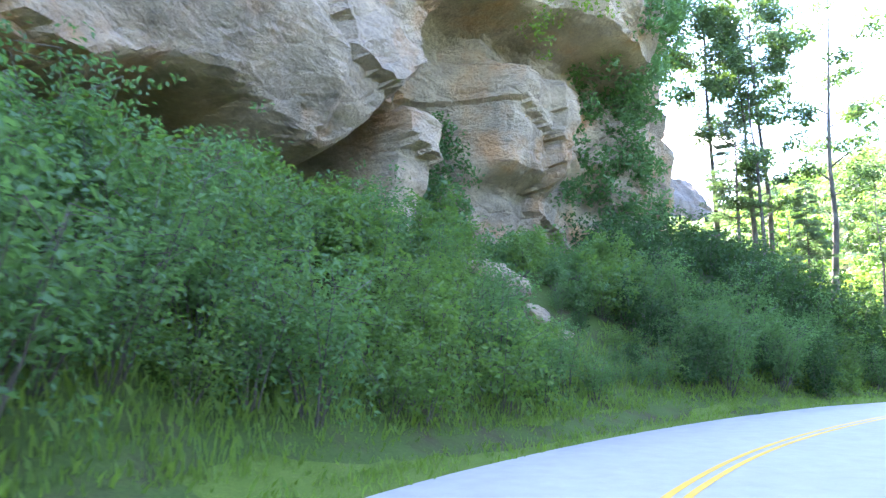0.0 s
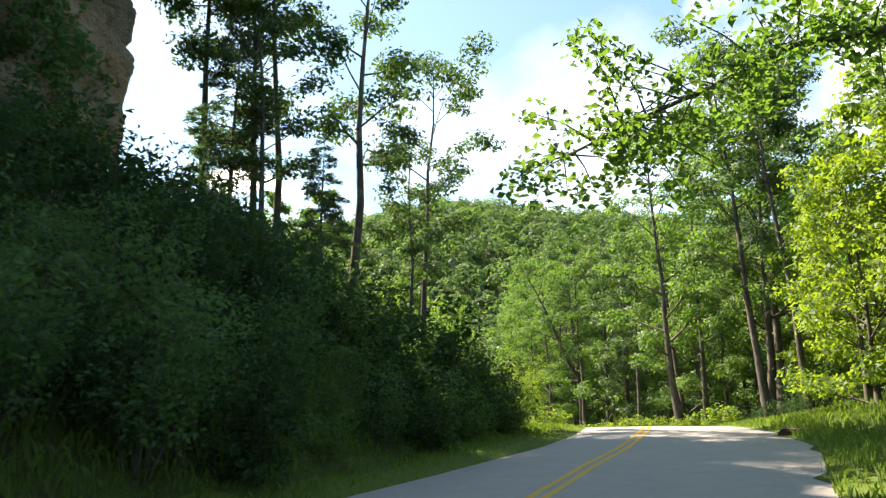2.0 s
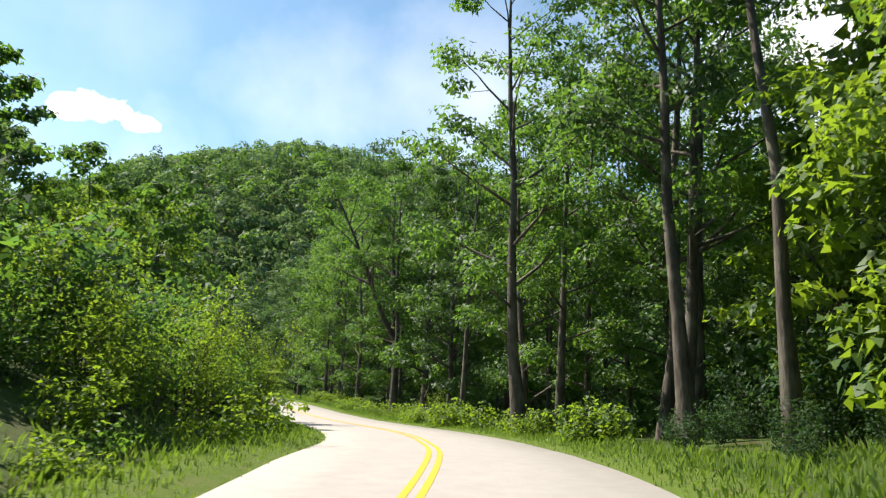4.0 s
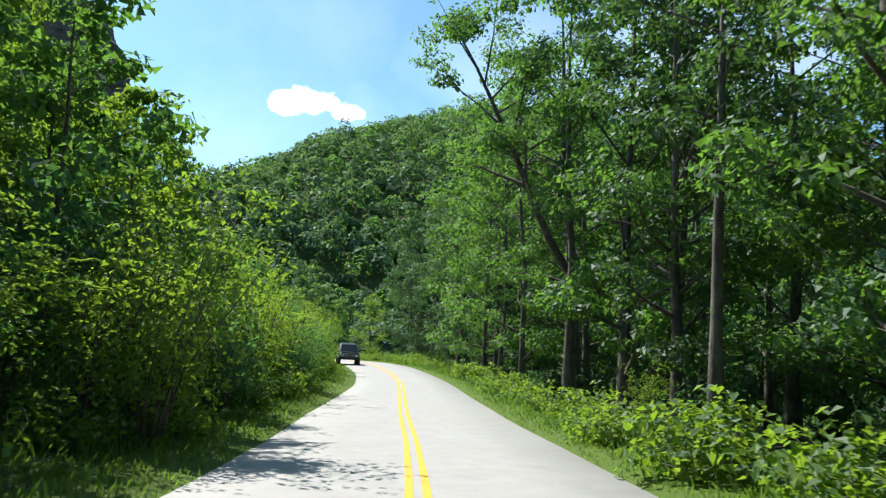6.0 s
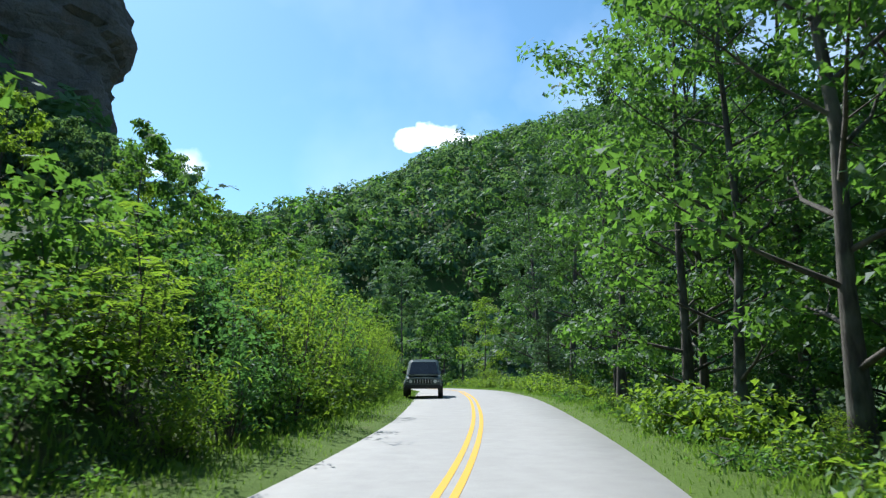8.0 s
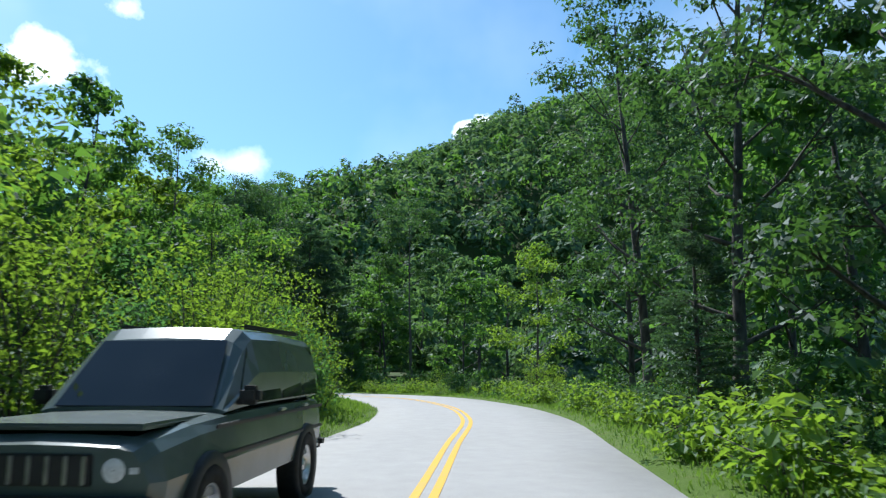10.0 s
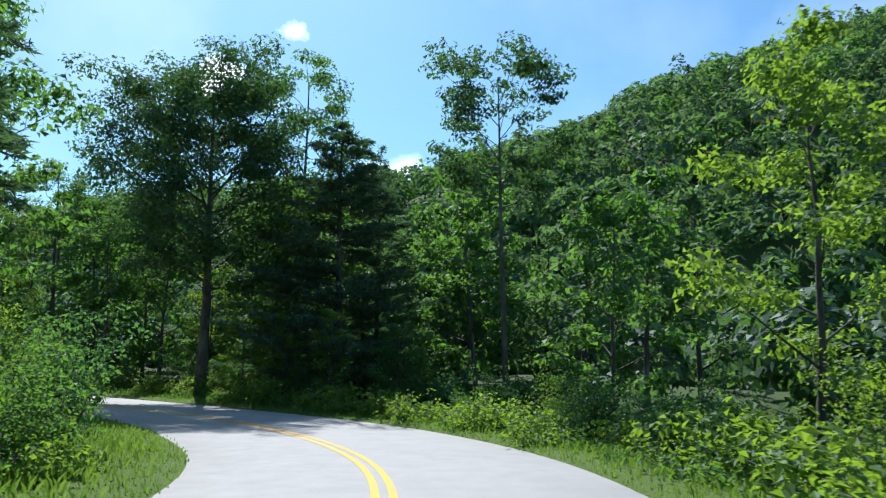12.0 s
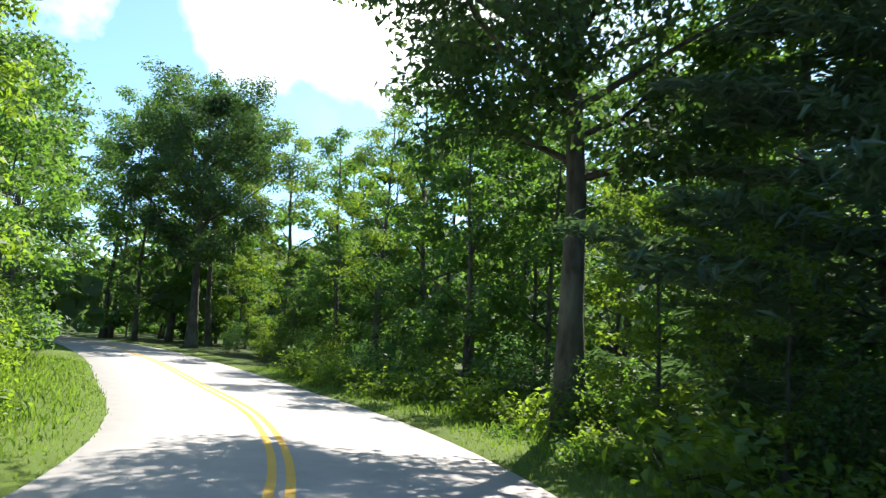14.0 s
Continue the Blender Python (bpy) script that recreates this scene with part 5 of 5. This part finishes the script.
grass("grass", S_START - 6, S_LAST + 45, 2.7, 5.2, 1, 38000, 0.18)
grass("grass", S_START - 4, S_CLIFF + 4, 3.2, 6.4, 1, 24000, 0.14)
grass("grass", S_START + 10, S_LAST + 45, 3.1, 5.2, -1, 34000, 0.17)


grass("grass", S_CLIFF - 8, S_BEND + 4, 4.6, 12, -1, 11000, 0.24)


# woods beyond the roadside trees, each kind one mass
def far_woods(name, x, y, seed, label, pieces, leaf, width, tall_by, mat):
    r = np.random.RandomState(seed)
    n = len(x)
    z = land(x, y)
    big = width * r.uniform(0.58, 1.3, n)
    tall = big * tall_by * r.uniform(0.8, 1.2, n)
    d = r.normal(0, 1, (n, pieces, 3))
    d /= np.linalg.norm(d, axis=2)[:, :, None]
    d[:, :, 2] = np.abs(d[:, :, 2]) * 1.2 - 0.45
    lob = 1 + 0.10 * np.sin(d[:, :, 0] * 5 + x[:, None]) * np.cos(d[:, :, 1] * 5 + y[:, None]) + 0.08 * np.sin(d[:, :, 2] * 9 + x[:, None])
    c = np.stack([x, y, z + tall * 0.55], 1)[:, None, :] + d * lob[:, :, None] * np.stack([big * 0.8, big * 0.8, tall * 0.55], 1)[:, None, :] * r.uniform(0.84, 1.04, (n, pieces, 1))
    ob = new(name, leaves_mesh(name, c.reshape(-1, 3), leaf, mat, r, 1.0, 0.5, single=True, facing=d.reshape(-1, 3) * 1.6))
    return tagged(ob, label, "woods", kind="stuff")


wr = np.random.RandomState(12)
q, p = [a.ravel() + wr.uniform(-2.6, 2.6, a.size) for a in np.meshgrid(np.arange(232, 447, 6.4), np.arange(-130, 270, 6.6), indexing="ij")]
hx, hy, kind = 0.447 * q + 0.894 * p, 0.894 * q - 0.447 * p, wr.uniform(0, 1, q.size) + 0.10 * swell(q, p, 60, 31)
for lo, hi, seed, label, pieces, leaf, width, tall_by, mat in (
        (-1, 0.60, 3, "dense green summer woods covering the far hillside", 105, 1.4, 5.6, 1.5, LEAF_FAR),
        (0.60, 0.90, 4, "darker oaks among the woods of the far hillside", 105, 1.4, 5.2, 1.65, LEAF),
        (0.90, 2, 6, "dark pines rising above the woods of the far hillside", 100, 1.15, 3.2, 3.3, NEEDLE)):
    own = (kind > lo) & (kind <= hi)
    far_woods("hillside_woods", hx[own], hy[own], seed, label, pieces, leaf, width, tall_by, mat)


def beside(n, lo, hi, near, deep, side, gap=0.0):
    """Places along the road at the given offsets, kept clear of every bend of it."""
    s, d = wr.uniform(lo, hi, n), wr.uniform(near, deep, n) * side
    x, y = np.array([place(a, b) for a, b in zip(s, d)]).T
    _, dd, _ = road_of(x, y)
    ok = np.abs(dd) > near * 0.95
    return x[ok], y[ok]


far_woods("woodland", *beside(150, S_CLIFF - 8, S_LAST - 24, 21, 46, -1), 5, "green summer wood behind the roadside trees", 250, 0.8, 3.8, 2.3, LEAF_FAR)
far_woods("woodland", *beside(90, S_LAST - 24, S_LAST + 8, 15, 46, -1), 15, "low green wood on the slope below the road", 800, 0.30, 2.6, 1.7, LEAF_OAK_SHADED)
far_woods("woodland", *beside(130, S_LAST + 10, S_LAST + 115, 19, 46, -1), 16, "green wood beyond the bend", 420, 0.7, 3.6, 2.2, LEAF_OAK_SHADED)
far_woods("woodland", *beside(150, S_BEND + 12, S_LAST - 2, 22, 46, 1), 6, "green wood climbing the slope above the road", 250, 0.8, 3.2, 1.7, LEAF_FAR)
far_woods("woodland", *beside(150, S_LAST + 2, S_LAST + 115, 13, 46, 1), 7, "green summer wood inside the bend", 300, 0.75, 3.6, 2.1, LEAF)
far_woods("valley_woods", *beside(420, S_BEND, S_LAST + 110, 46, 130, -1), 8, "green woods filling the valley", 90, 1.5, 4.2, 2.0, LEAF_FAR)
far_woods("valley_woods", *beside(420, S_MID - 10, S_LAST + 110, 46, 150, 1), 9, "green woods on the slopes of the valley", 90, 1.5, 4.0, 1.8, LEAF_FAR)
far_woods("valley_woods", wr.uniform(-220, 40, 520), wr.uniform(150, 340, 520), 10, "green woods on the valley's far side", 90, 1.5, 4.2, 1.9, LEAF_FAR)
